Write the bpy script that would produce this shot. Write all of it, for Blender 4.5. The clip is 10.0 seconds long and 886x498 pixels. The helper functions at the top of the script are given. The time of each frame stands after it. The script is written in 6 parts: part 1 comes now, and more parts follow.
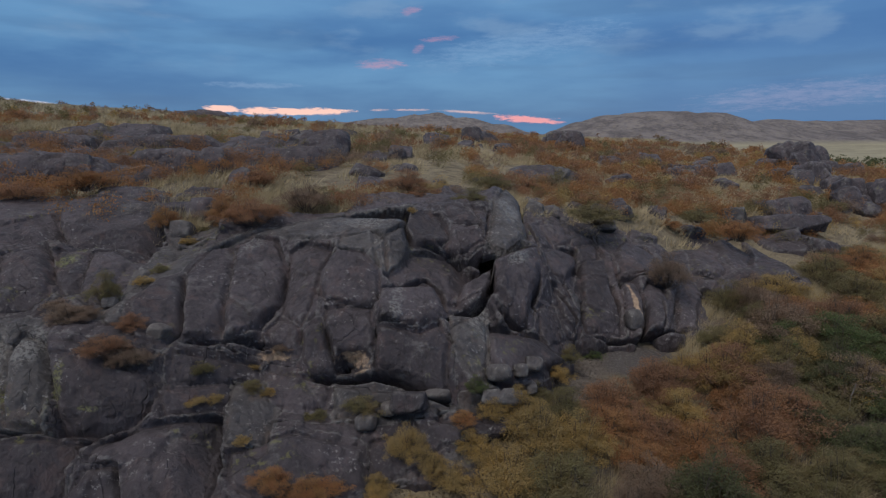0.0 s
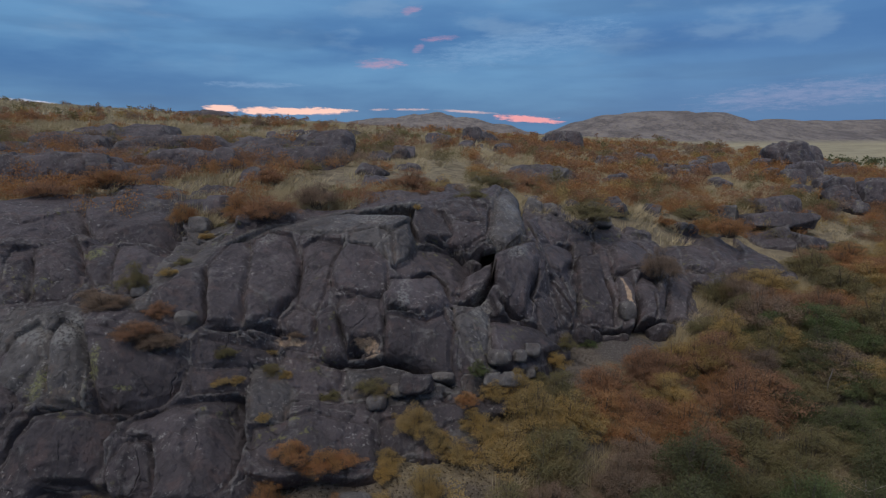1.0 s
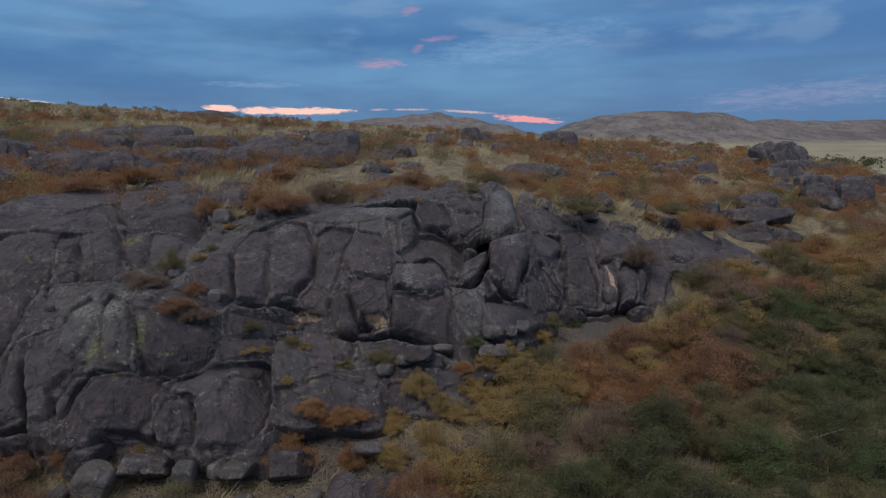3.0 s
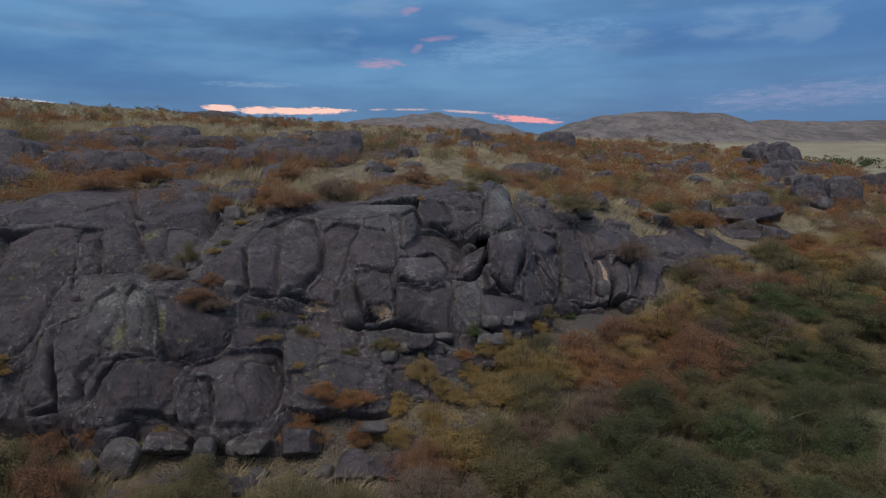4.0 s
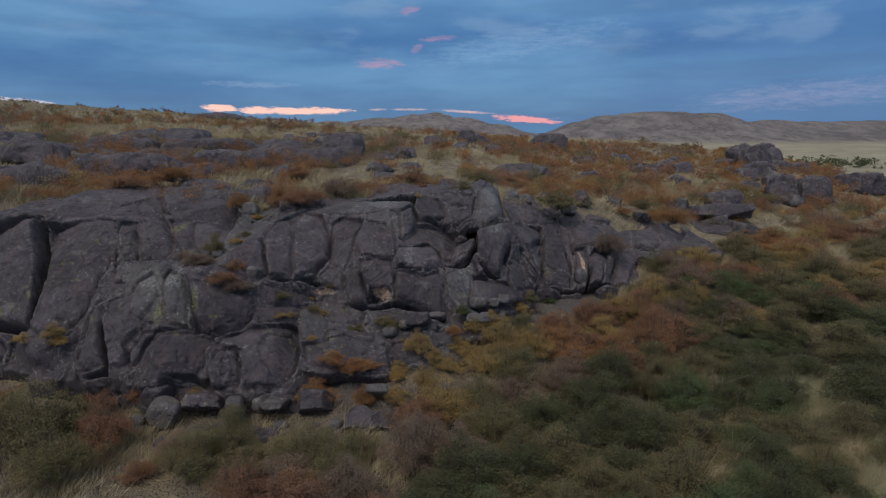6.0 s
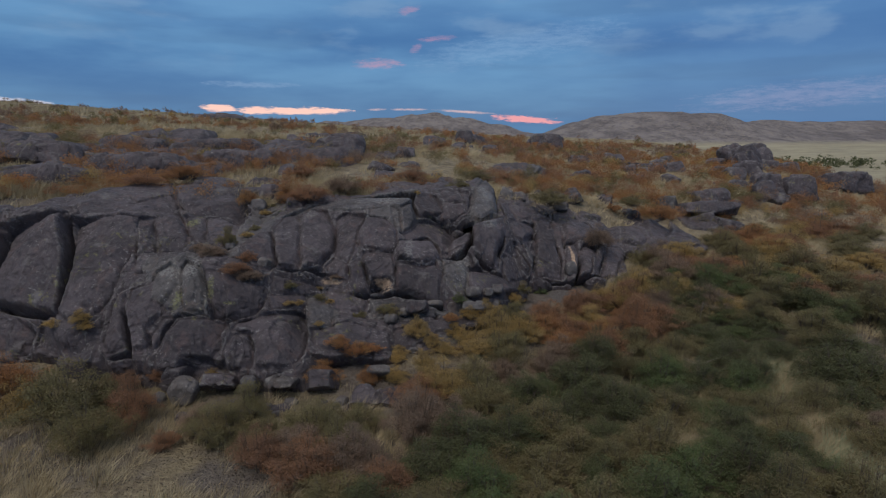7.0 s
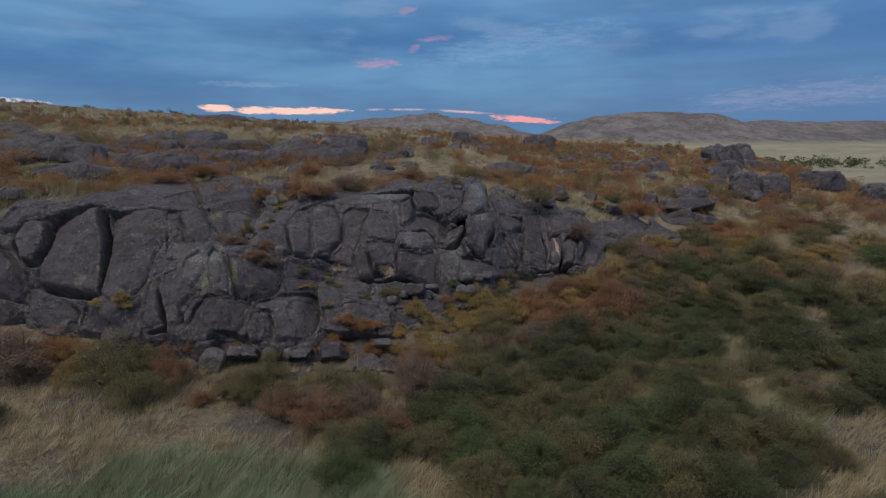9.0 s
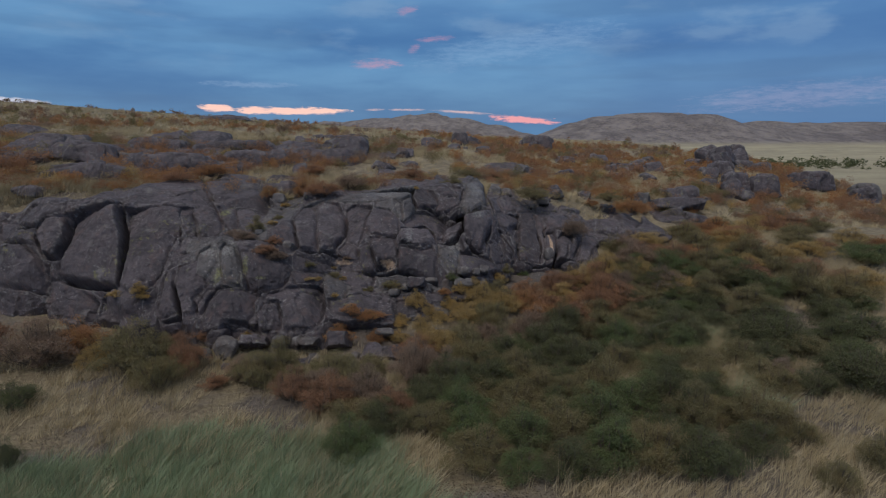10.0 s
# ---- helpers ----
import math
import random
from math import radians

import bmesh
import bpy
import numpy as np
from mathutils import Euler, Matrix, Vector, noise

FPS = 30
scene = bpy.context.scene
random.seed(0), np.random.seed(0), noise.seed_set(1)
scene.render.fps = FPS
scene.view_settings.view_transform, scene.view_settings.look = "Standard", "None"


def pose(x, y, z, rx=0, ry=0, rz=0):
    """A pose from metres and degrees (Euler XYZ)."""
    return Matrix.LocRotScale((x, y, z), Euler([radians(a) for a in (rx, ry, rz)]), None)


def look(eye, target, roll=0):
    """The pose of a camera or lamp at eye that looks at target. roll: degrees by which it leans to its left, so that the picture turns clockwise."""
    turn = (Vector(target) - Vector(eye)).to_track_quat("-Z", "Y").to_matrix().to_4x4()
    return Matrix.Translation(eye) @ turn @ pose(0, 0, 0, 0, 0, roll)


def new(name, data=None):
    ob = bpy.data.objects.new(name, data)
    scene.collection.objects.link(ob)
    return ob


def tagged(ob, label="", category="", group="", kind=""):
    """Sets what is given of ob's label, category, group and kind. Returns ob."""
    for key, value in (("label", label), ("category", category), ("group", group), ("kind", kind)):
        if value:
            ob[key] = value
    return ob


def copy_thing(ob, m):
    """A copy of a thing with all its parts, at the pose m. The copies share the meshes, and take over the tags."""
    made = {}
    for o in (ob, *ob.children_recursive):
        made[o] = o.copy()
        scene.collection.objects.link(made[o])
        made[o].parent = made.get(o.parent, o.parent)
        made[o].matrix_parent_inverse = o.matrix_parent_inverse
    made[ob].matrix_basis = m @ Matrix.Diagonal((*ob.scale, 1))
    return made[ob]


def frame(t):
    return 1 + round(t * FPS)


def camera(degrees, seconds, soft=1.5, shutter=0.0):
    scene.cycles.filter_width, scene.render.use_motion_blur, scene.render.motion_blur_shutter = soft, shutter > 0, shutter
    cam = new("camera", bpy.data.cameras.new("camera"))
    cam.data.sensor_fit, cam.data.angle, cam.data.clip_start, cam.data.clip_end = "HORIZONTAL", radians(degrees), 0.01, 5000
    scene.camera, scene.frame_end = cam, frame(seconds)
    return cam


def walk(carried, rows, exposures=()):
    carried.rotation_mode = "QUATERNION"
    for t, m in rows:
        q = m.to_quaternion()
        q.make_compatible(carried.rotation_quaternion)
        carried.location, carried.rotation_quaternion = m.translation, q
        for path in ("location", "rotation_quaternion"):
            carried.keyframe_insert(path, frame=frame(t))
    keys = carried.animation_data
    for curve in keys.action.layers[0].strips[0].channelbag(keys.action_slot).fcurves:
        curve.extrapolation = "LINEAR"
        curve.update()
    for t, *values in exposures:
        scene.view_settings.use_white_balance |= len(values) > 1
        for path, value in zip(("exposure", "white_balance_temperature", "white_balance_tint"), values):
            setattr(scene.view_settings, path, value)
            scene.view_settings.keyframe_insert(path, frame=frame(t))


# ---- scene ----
# ---- camera ----
cam = camera(74.0, 10.0, 1.2, 0.0)
PATH = [
    (0, (0.211, 2.362, 4.639), (0.211, 4.323, 4.246), -0.1),
    (0.5, (0.143, 1.905, 4.661), (0.144, 3.866, 4.268), -0.1),
    (1, (0.104, 1.401, 4.684), (0.104, 3.361, 4.29), -0.1),
    (1.5, (0.1, 0.931, 4.702), (0.1, 2.891, 4.308), -0.1),
    (2, (0.105, 0.449, 4.691), (0.105, 2.409, 4.297), -0.1),
    (2.5, (0.108, 0.007, 4.696), (0.109, 1.968, 4.302), -0.1),
    (4, (0.032, -1.416, 4.74), (0.037, 0.545, 4.346), -0.0),
    (4.5, (0.057, -1.922, 4.765), (0.063, 0.039, 4.37), -0.0),
    (5, (0.111, -2.551, 4.807), (0.117, -0.59, 4.413), -0.0),
    (5.5, (0.178, -3.165, 4.866), (0.184, -1.205, 4.472), -0.0),
    (7, (0.277, -5.194, 4.926), (0.286, -3.233, 4.532), 0.0),
    (7.5, (0.309, -5.826, 4.934), (0.32, -3.865, 4.539), -0.0),
    (8, (0.351, -6.51, 4.981), (0.363, -4.55, 4.585), 0.0),
    (8.5, (0.366, -7.136, 5.025), (0.379, -5.176, 4.63), 0.0),
    (9, (0.377, -7.762, 5.046), (0.391, -5.801, 4.652), 0.0),
    (9.5, (0.375, -8.355, 5.078), (0.39, -6.394, 4.684), 0.1),
    (10, (0.38, -8.993, 5.085), (0.396, -7.032, 4.692), 0.1),
]
walk(cam, [(t, look(eye, target, roll)) for t, eye, target, roll in PATH])

# ---- world, sun ----
world = bpy.data.worlds.new("dusk_sky")
scene.world = world
world.use_nodes = True
wn, wl = world.node_tree.nodes, world.node_tree.links
wn.clear()


def wmath(op, a, b=0.0, c=0.0):
    n = wn.new("ShaderNodeMath")
    n.operation = op
    for i, v in enumerate((a, b, c)):
        if isinstance(v, (int, float)):
            n.inputs[i].default_value = v
        else:
            wl.new(v, n.inputs[i])
    return n.outputs[0]


def wmix(fac, a, b):
    n = wn.new("ShaderNodeMix")
    n.data_type = "RGBA"
    for sock, v in ((n.inputs[0], fac), (n.inputs[6], a), (n.inputs[7], b)):
        if isinstance(v, (int, float)):
            sock.default_value = v
        elif isinstance(v, tuple):
            sock.default_value = (*v, 1)
        else:
            wl.new(v, sock)
    return n.outputs[2]


def wramp(v, lo, hi):
    n = wn.new("ShaderNodeMapRange")
    n.interpolation_type = "SMOOTHSTEP"
    n.inputs[1].default_value, n.inputs[2].default_value = lo, hi
    wl.new(v, n.inputs[0])
    return n.outputs[0]


def wnoise(sx, sy, off, detail=5.0, rough=0.55):
    c = wn.new("ShaderNodeCombineXYZ")
    wl.new(wmath("MULTIPLY_ADD", AZ, sx, off), c.inputs[0])
    wl.new(wmath("MULTIPLY", EL, sy), c.inputs[1])
    n = wn.new("ShaderNodeTexNoise")
    n.inputs["Scale"].default_value = 1.0
    n.inputs["Detail"].default_value = detail
    n.inputs["Roughness"].default_value = rough
    wl.new(c.outputs[0], n.inputs["Vector"])
    return n.outputs[0]


sky = wn.new("ShaderNodeTexSky")
sky.sky_type, sky.sun_disc = "NISHITA", False
sky.sun_elevation, sky.sun_rotation = radians(60), radians(211)
way = wn.new("ShaderNodeTexCoord")
axes = wn.new("ShaderNodeSeparateXYZ")
wl.new(way.outputs["Generated"], axes.inputs[0])
AZ = wmath("ARCTAN2", axes.outputs[0], axes.outputs[1])
EL = wmath("ARCSINE", axes.outputs[2])
big = wnoise(2.2, 10.0, 3.1, 4.0, 0.5)
mid = wnoise(4.0, 17.0, 9.4, 5.0, 0.52)
cloud = wramp(wmath("MULTIPLY_ADD", mid, 0.5, wmath("MULTIPLY", big, 0.6)), 0.40, 0.70)
blue = wmix(cloud, (0.028, 0.122, 0.32), (0.098, 0.250, 0.465))
blue = wmix(wmath("MULTIPLY", wramp(EL, 0.10, 0.02), 0.45), blue, (0.068, 0.185, 0.36))
blue = wmix(wmath("MULTIPLY", wramp(EL, 0.12, 0.22), 0.35), blue, (0.145, 0.30, 0.52))
blue = wmix(wmath("MULTIPLY", wramp(AZ, 0.05, 0.5), 0.5), blue, (0.044, 0.135, 0.345))
puffs = wramp(wnoise(5.5, 17.0, 4.2, 5.0, 0.55), 0.50, 0.66)
blue = wmix(wmath("MULTIPLY", puffs, wmath("MULTIPLY", wramp(EL, 0.07, 0.16), 0.45)), blue, (0.19, 0.31, 0.48))
bars = wramp(wnoise(2.2, 17.0, 7.7, 4.0, 0.5), 0.53, 0.66)
blue = wmix(wmath("MULTIPLY", bars, 0.3), blue, (0.035, 0.105, 0.255))
over = wmix(wramp(big, 0.3, 0.7), (0.25, 0.28, 0.355), (0.37, 0.385, 0.43))
blue = wmix(wramp(EL, 0.24, 0.62), blue, over)
# lit gaps in the cloud deck: azimuth, elevation, half width, half height, slope, strength, colour
PINK, GOLD, MAUVE = (0.62, 0.27, 0.36), (0.95, 0.58, 0.50), (0.30, 0.31, 0.50)
GAPS = (
    (-0.100, 0.1061, 0.040, 0.0085, 0.06, 0.5, PINK), (-0.050, 0.1872, 0.017, 0.0062, 0.2, 0.45, PINK),
    (-0.040, 0.1299, 0.010, 0.0070, 0.3, 0.35, PINK), (-0.004, 0.1454, 0.030, 0.0048, 0.1, 0.4, PINK),
    (-0.349, 0.0343, 0.027, 0.0058, -0.05, 1.0, GOLD), (-0.242, 0.0317, 0.092, 0.0056, 0.0, 1.0, GOLD),
    (-0.105, 0.0345, 0.016, 0.0022, 0.02, 0.7, GOLD), (-0.052, 0.0347, 0.030, 0.0020, 0.0, 0.7, GOLD), (0.040, 0.0310, 0.050, 0.0022, -0.06, 0.6, GOLD),
    (0.141, 0.0190, 0.052, 0.0056, -0.08, 1.0, (0.80, 0.32, 0.36)), (0.542, 0.0501, 0.15, 0.0190, 0.06, 0.42, MAUVE),
    (-0.613, 0.0400, 0.042, 0.0036, -0.05, 0.9, (0.55, 0.55, 0.66)), (-0.300, 0.0710, 0.075, 0.0050, 0.0, 0.5, (0.22, 0.34, 0.55)),
    (0.13, 0.135, 0.16, 0.024, 0.15, 0.45, (0.21, 0.35, 0.56)),
)
ragged = wnoise(34.0, 150.0, 1.7, 6.0, 0.75)
for az, el, hw, hh, slope, power, tint in GAPS:
    da = wmath("DIVIDE", wmath("SUBTRACT", AZ, az), hw)
    de = wmath("DIVIDE", wmath("SUBTRACT", wmath("MULTIPLY_ADD", AZ, -slope, EL), el - slope * az), hh)
    r2 = wmath("ADD", wmath("POWER", wmath("ABSOLUTE", da), 2.6), wmath("POWER", wmath("ABSOLUTE", de), 2.0))
    edge = wmath("MULTIPLY_ADD", ragged, 5.2, wmath("SUBTRACT", -1.65, r2))
    blue = wmix(wmath("MULTIPLY", wramp(edge, -0.4, 1.7 if power < 0.8 else 0.5), power), blue, tint)
light = wn.new("ShaderNodeMix")
light.data_type = "RGBA"
light.blend_type = "ADD"
light.inputs[0].default_value = 0.012
wl.new(blue, light.inputs[6])
wl.new(sky.outputs[0], light.inputs[7])
back = wn.new("ShaderNodeBackground")
back.inputs[1].default_value = 1.0
wl.new(light.outputs[2], back.inputs[0])
wl.new(back.outputs[0], wn.new("ShaderNodeOutputWorld").inputs[0])

sun = new("sun", bpy.data.lights.new("sun", "SUN"))
sun.data.energy, sun.data.angle, sun.data.color = 1.25, radians(22), (1.0, 0.93, 0.86)
sun.matrix_world = look((-9, -3, 28), (0, 12, 0))


# ---- fields of noise ----
def lattice(ix, iy, iz, seed):
    n = (ix * 73856093) ^ (iy * 19349663) ^ (iz * 83492791) ^ (seed * 2654435761 + 12345)
    n = (n ^ (n >> 13)) * 1274126177
    n = n ^ (n >> 16)
    return (n & 0xFFFF) / 32767.5 - 1.0


def smooth_noise(p, seed=0):
    """Value noise in -1..1 for an (n, 3) array."""
    p = np.asarray(p, dtype=np.float64)
    i = np.floor(p).astype(np.int64)
    f = p - i
    f = f * f * (3 - 2 * f)
    out = 0
    for dx in (0, 1):
        for dy in (0, 1):
            for dz in (0, 1):
                wgt = (f[:, 0] if dx else 1 - f[:, 0]) * (f[:, 1] if dy else 1 - f[:, 1]) * (f[:, 2] if dz else 1 - f[:, 2])
                out = out + wgt * lattice(i[:, 0] + dx, i[:, 1] + dy, i[:, 2] + dz, seed)
    return out


def fbm(p, seed=0, octaves=4, gain=0.5):
    p = np.asarray(p, dtype=np.float64)
    out, amp = 0, 1.0
    for k in range(octaves):
        out = out + amp * smooth_noise(p * 2.03 ** k + 17.3 * k, seed + k)
        amp *= gain
    return out


def step(a, b, v):
    u = np.clip((v - a) / (b - a), 0, 1)
    return u * u * (3 - 2 * u)


def height(x, y):
    """The ground: low scrub land in front, a bank, the plateau behind it, then a plain with hills."""
    x, y = np.asarray(x, dtype=float), np.asarray(y, dtype=float)
    right = step(1.0, 6.0, x)
    low = -2.55 + right * 0.15 * np.clip(y - 11, 0, 12) + (1 - right) * 0.30 * np.clip(y - 10.5, 0, 3.0)
    far = np.clip(y - 18, 0, 400)
    top = 1.35 + 3.1 * (1 - np.exp(-far / 16.0))
    top = top + (0.042 + 0.028 * step(35, 90, y)) * np.clip(-x, 0, 200) - (0.16 * np.clip(x, 0, 12) + 0.09 * np.clip(x - 12, 0, 50)) * np.clip(32 / np.clip(y, 20, 999), 0.2, 1.15)
    edge = np.interp(x, (-30, -14, -8, -3, 1, 4, 7, 10, 14, 20), (16.4, 16.6, 17.2, 18.6, 19.8, 21.5, 23.4, 25.2, 27, 29))
    half = np.interp(x, (-10, 0, 8, 14), (1.6, 1.6, 2.2, 5.0))
    z = low + (top - low) * step(edge - half, edge + half, y)
    n2 = np.stack([x.ravel(), y.ravel(), 0 * x.ravel()], 1)
    z = z + (0.10 * fbm(n2 * 0.35, 3, 3) + 0.035 * fbm(n2 * 1.7, 8, 2)).reshape(x.shape) * step(900, 60, np.hypot(x, y))
    # fall to the plain on the right and far behind
    out = np.maximum(step(0, 70, x - 26 - 0.14 * (y - 40)), step(110, 230, y + 0.5 * np.clip(x, -100, 200)))
    z = z + (-14 - z) * out
    lift = step(200, 600, y)
    n3 = fbm(n2 * 0.013, 21, 5, 0.55).reshape(x.shape)
    for cx, cy, sx, sy, hh in ((330, 900, 125, 150, 43), (215, 960, 60, 120, 14), (580, 960, 170, 160, 33), (850, 900, 170, 150, 27), (5, 1300, 175, 130, 46), (-30, 1300, 60, 120, 5), (-150, 1500, 160, 130, 34), (-600, 1500, 400, 200, 40)):
        z = z + lift * hh * np.exp(-np.abs((x - cx) / sx) ** 2.5 - np.abs((y - cy) / sy) ** 2.5) * (1 + 0.10 * n3)
    z = z + lift * 2.6 * n3
    return z


def ground_z(x, y):
    return float(height(np.array([x]), np.array([y]))[0])


def mesh_from(name, verts, faces, smooth=True):
    """A mesh from an array of places and an array of faces of equal size."""
    me = bpy.data.meshes.new(name)
    verts, faces = np.asarray(verts, dtype=np.float32), np.asarray(faces, dtype=np.int32)
    n, k = faces.shape
    me.vertices.add(len(verts))
    me.vertices.foreach_set("co", verts.ravel())
    me.loops.add(n * k)
    me.loops.foreach_set("vertex_index", faces.ravel())
    me.polygons.add(n)
    me.polygons.foreach_set("loop_start", np.arange(0, n * k, k, dtype=np.int32))
    me.update(calc_edges=True)
    me.polygons.foreach_set("use_smooth", np.full(n, smooth))
    me.validate()
    return me


# ---- materials ----
class Nodes:
    def __init__(self, name):
        self.mat = bpy.data.materials.new(name)
        self.mat.use_nodes = True
        self.t = self.mat.node_tree
        self.bsdf = self.t.nodes["Principled BSDF"]
        self.place = self.t.nodes.new("ShaderNodeNewGeometry")
        self.info = self.t.nodes.new("ShaderNodeObjectInfo")

    def put(self, v, sock):
        if isinstance(v, (int, float)):
            sock.default_value = v
        elif isinstance(v, tuple):
            sock.default_value = (*v, 1) if len(v) == 3 and sock.type == "RGBA" else v
        else:
            self.t.links.new(v, sock)

    def noise(self, scale, detail=6.0, rough=0.6, stretch=(1, 1, 1), twist=0.0):
        m = self.t.nodes.new("ShaderNodeVectorMath")
        m.operation = "MULTIPLY"
        self.put(self.place.outputs["Position"], m.inputs[0])
        m.inputs[1].default_value = stretch
        n = self.t.nodes.new("ShaderNodeTexNoise")
        self.put(m.outputs[0], n.inputs["Vector"])
        n.inputs["Scale"].default_value, n.inputs["Detail"].default_value = scale, detail
        n.inputs["Roughness"].default_value, n.inputs["Distortion"].default_value = rough, twist
        return n.outputs[0]

    def cells(self, scale, feature="DISTANCE_TO_EDGE", stretch=(1, 1, 1), warp=0.0):
        m = self.t.nodes.new("ShaderNodeVectorMath")
        m.operation = "MULTIPLY"
        self.put(self.place.outputs["Position"], m.inputs[0])
        m.inputs[1].default_value = stretch
        src = m.outputs[0]
        if warp:
            n = self.t.nodes.new("ShaderNodeTexNoise")
            n.inputs["Scale"].default_value = 1.6
            self.put(src, n.inputs["Vector"])
            a = self.t.nodes.new("ShaderNodeVectorMath")
            a.operation = "MULTIPLY_ADD"
            self.put(n.outputs[1], a.inputs[0])
            a.inputs[1].default_value = (warp, warp, warp)
            self.put(src, a.inputs[2])
            src = a.outputs[0]
        v = self.t.nodes.new("ShaderNodeTexVoronoi")
        v.feature = feature
        v.inputs["Scale"].default_value = scale
        self.put(src, v.inputs["Vector"])
        return v.outputs[0]

    def ramp(self, v, lo, hi, a=0.0, b=1.0):
        n = self.t.nodes.new("ShaderNodeMapRange")
        n.interpolation_type = "SMOOTHSTEP"
        n.inputs[1].default_value, n.inputs[2].default_value = lo, hi
        n.inputs[3].default_value, n.inputs[4].default_value = a, b
        self.put(v, n.inputs[0])
        return n.outputs[0]

    def calc(self, op, a, b=0.0):
        n = self.t.nodes.new("ShaderNodeMath")
        n.operation = op
        self.put(a, n.inputs[0])
        self.put(b, n.inputs[1])
        return n.outputs[0]

    def mix(self, fac, a, b, blend="MIX"):
        n = self.t.nodes.new("ShaderNodeMix")
        n.data_type, n.blend_type = "RGBA", blend
        self.put(fac, n.inputs[0])
        self.put(a, n.inputs[6])
        self.put(b, n.inputs[7])
        return n.outputs[2]

    def axis(self, i):
        n = self.t.nodes.new("ShaderNodeSeparateXYZ")
        self.put(self.place.outputs["Position"], n.inputs[0])
        return n.outputs[i]

    def up(self):
        n = self.t.nodes.new("ShaderNodeSeparateXYZ")
        self.put(self.place.outputs["Normal"], n.inputs[0])
        return n.outputs[2]

    def finish(self, colour, rough=0.85, bump=None, depth=0.02, spec=0.3):
        self.put(colour, self.bsdf.inputs["Base Color"])
        self.put(rough, self.bsdf.inputs["Roughness"])
        self.bsdf.inputs["Specular IOR Level"].default_value = spec
        if bump is not None:
            b = self.t.nodes.new("ShaderNodeBump")
            b.inputs["Strength"].default_value = 1.0
            b.inputs["Distance"].default_value = depth
            self.put(bump, b.inputs["Height"])
            self.put(b.outputs[0], self.bsdf.inputs["Normal"])
        return self.mat


SCARS = ((-1.72, 14.38, -0.27, 0.34, 0.22), (5.86, 19.1, -0.3, 0.08, 0.42), (-3.47, 14.43, -0.2, 0.35, 0.12))
LICHENS = ((-6.8, 12.25, 0.19, 0.12, 0.35), (-6.22, 12.04, -0.23, 0.2, 0.06), (-7.68, 11.8, -0.1, 0.13, 0.3), (-8.7, 16.2, 1.65, 0.2, 0.12))
PALES = ((1.08, 16.1, 0.13, 0.3, 0.4), (-0.84, 15.25, 0.77, 0.2, 0.4), (2.22, 20.7, 2.0, 0.35, 0.9), (-8.21, 12.65, 0.66, 0.35, 0.2), (-7.45, 12.75, 0.75, 0.3, 0.25), (-1.75, 18.7, 2.2, 0.9, 0.25), (2.22, 17.5, 1.4, 0.35, 0.15), (-4.65, 16.6, 1.85, 0.3, 0.2))


def stains(k, c, spots, colour, power, speckle=True):
    """Stains with a ragged shape of their own round a few places: x, y, z, half width, half height."""
    for cx, cy, cz, hw, hz in spots:
        dx = k.calc("DIVIDE", k.calc("SUBTRACT", k.axis(0), cx), hw)
        dy = k.calc("DIVIDE", k.calc("SUBTRACT", k.axis(1), cy), 1.1)
        dz = k.calc("DIVIDE", k.calc("SUBTRACT", k.axis(2), cz), hz)
        d = k.calc("SQRT", k.calc("ADD", k.calc("MULTIPLY", dx, dx), k.calc("ADD", k.calc("MULTIPLY", dy, dy), k.calc("MULTIPLY", dz, dz))))
        d = k.calc("ADD", d, k.calc("MULTIPLY", k.noise(5.0, 7, 0.7), 2.4))
        fac = k.ramp(d, 2.35, 1.8, 0.0, power)
        c = k.mix(k.calc("MULTIPLY", fac, k.ramp(k.noise(14.0, 6, 0.7), 0.42, 0.56)) if speckle else fac, c, colour)
    return c


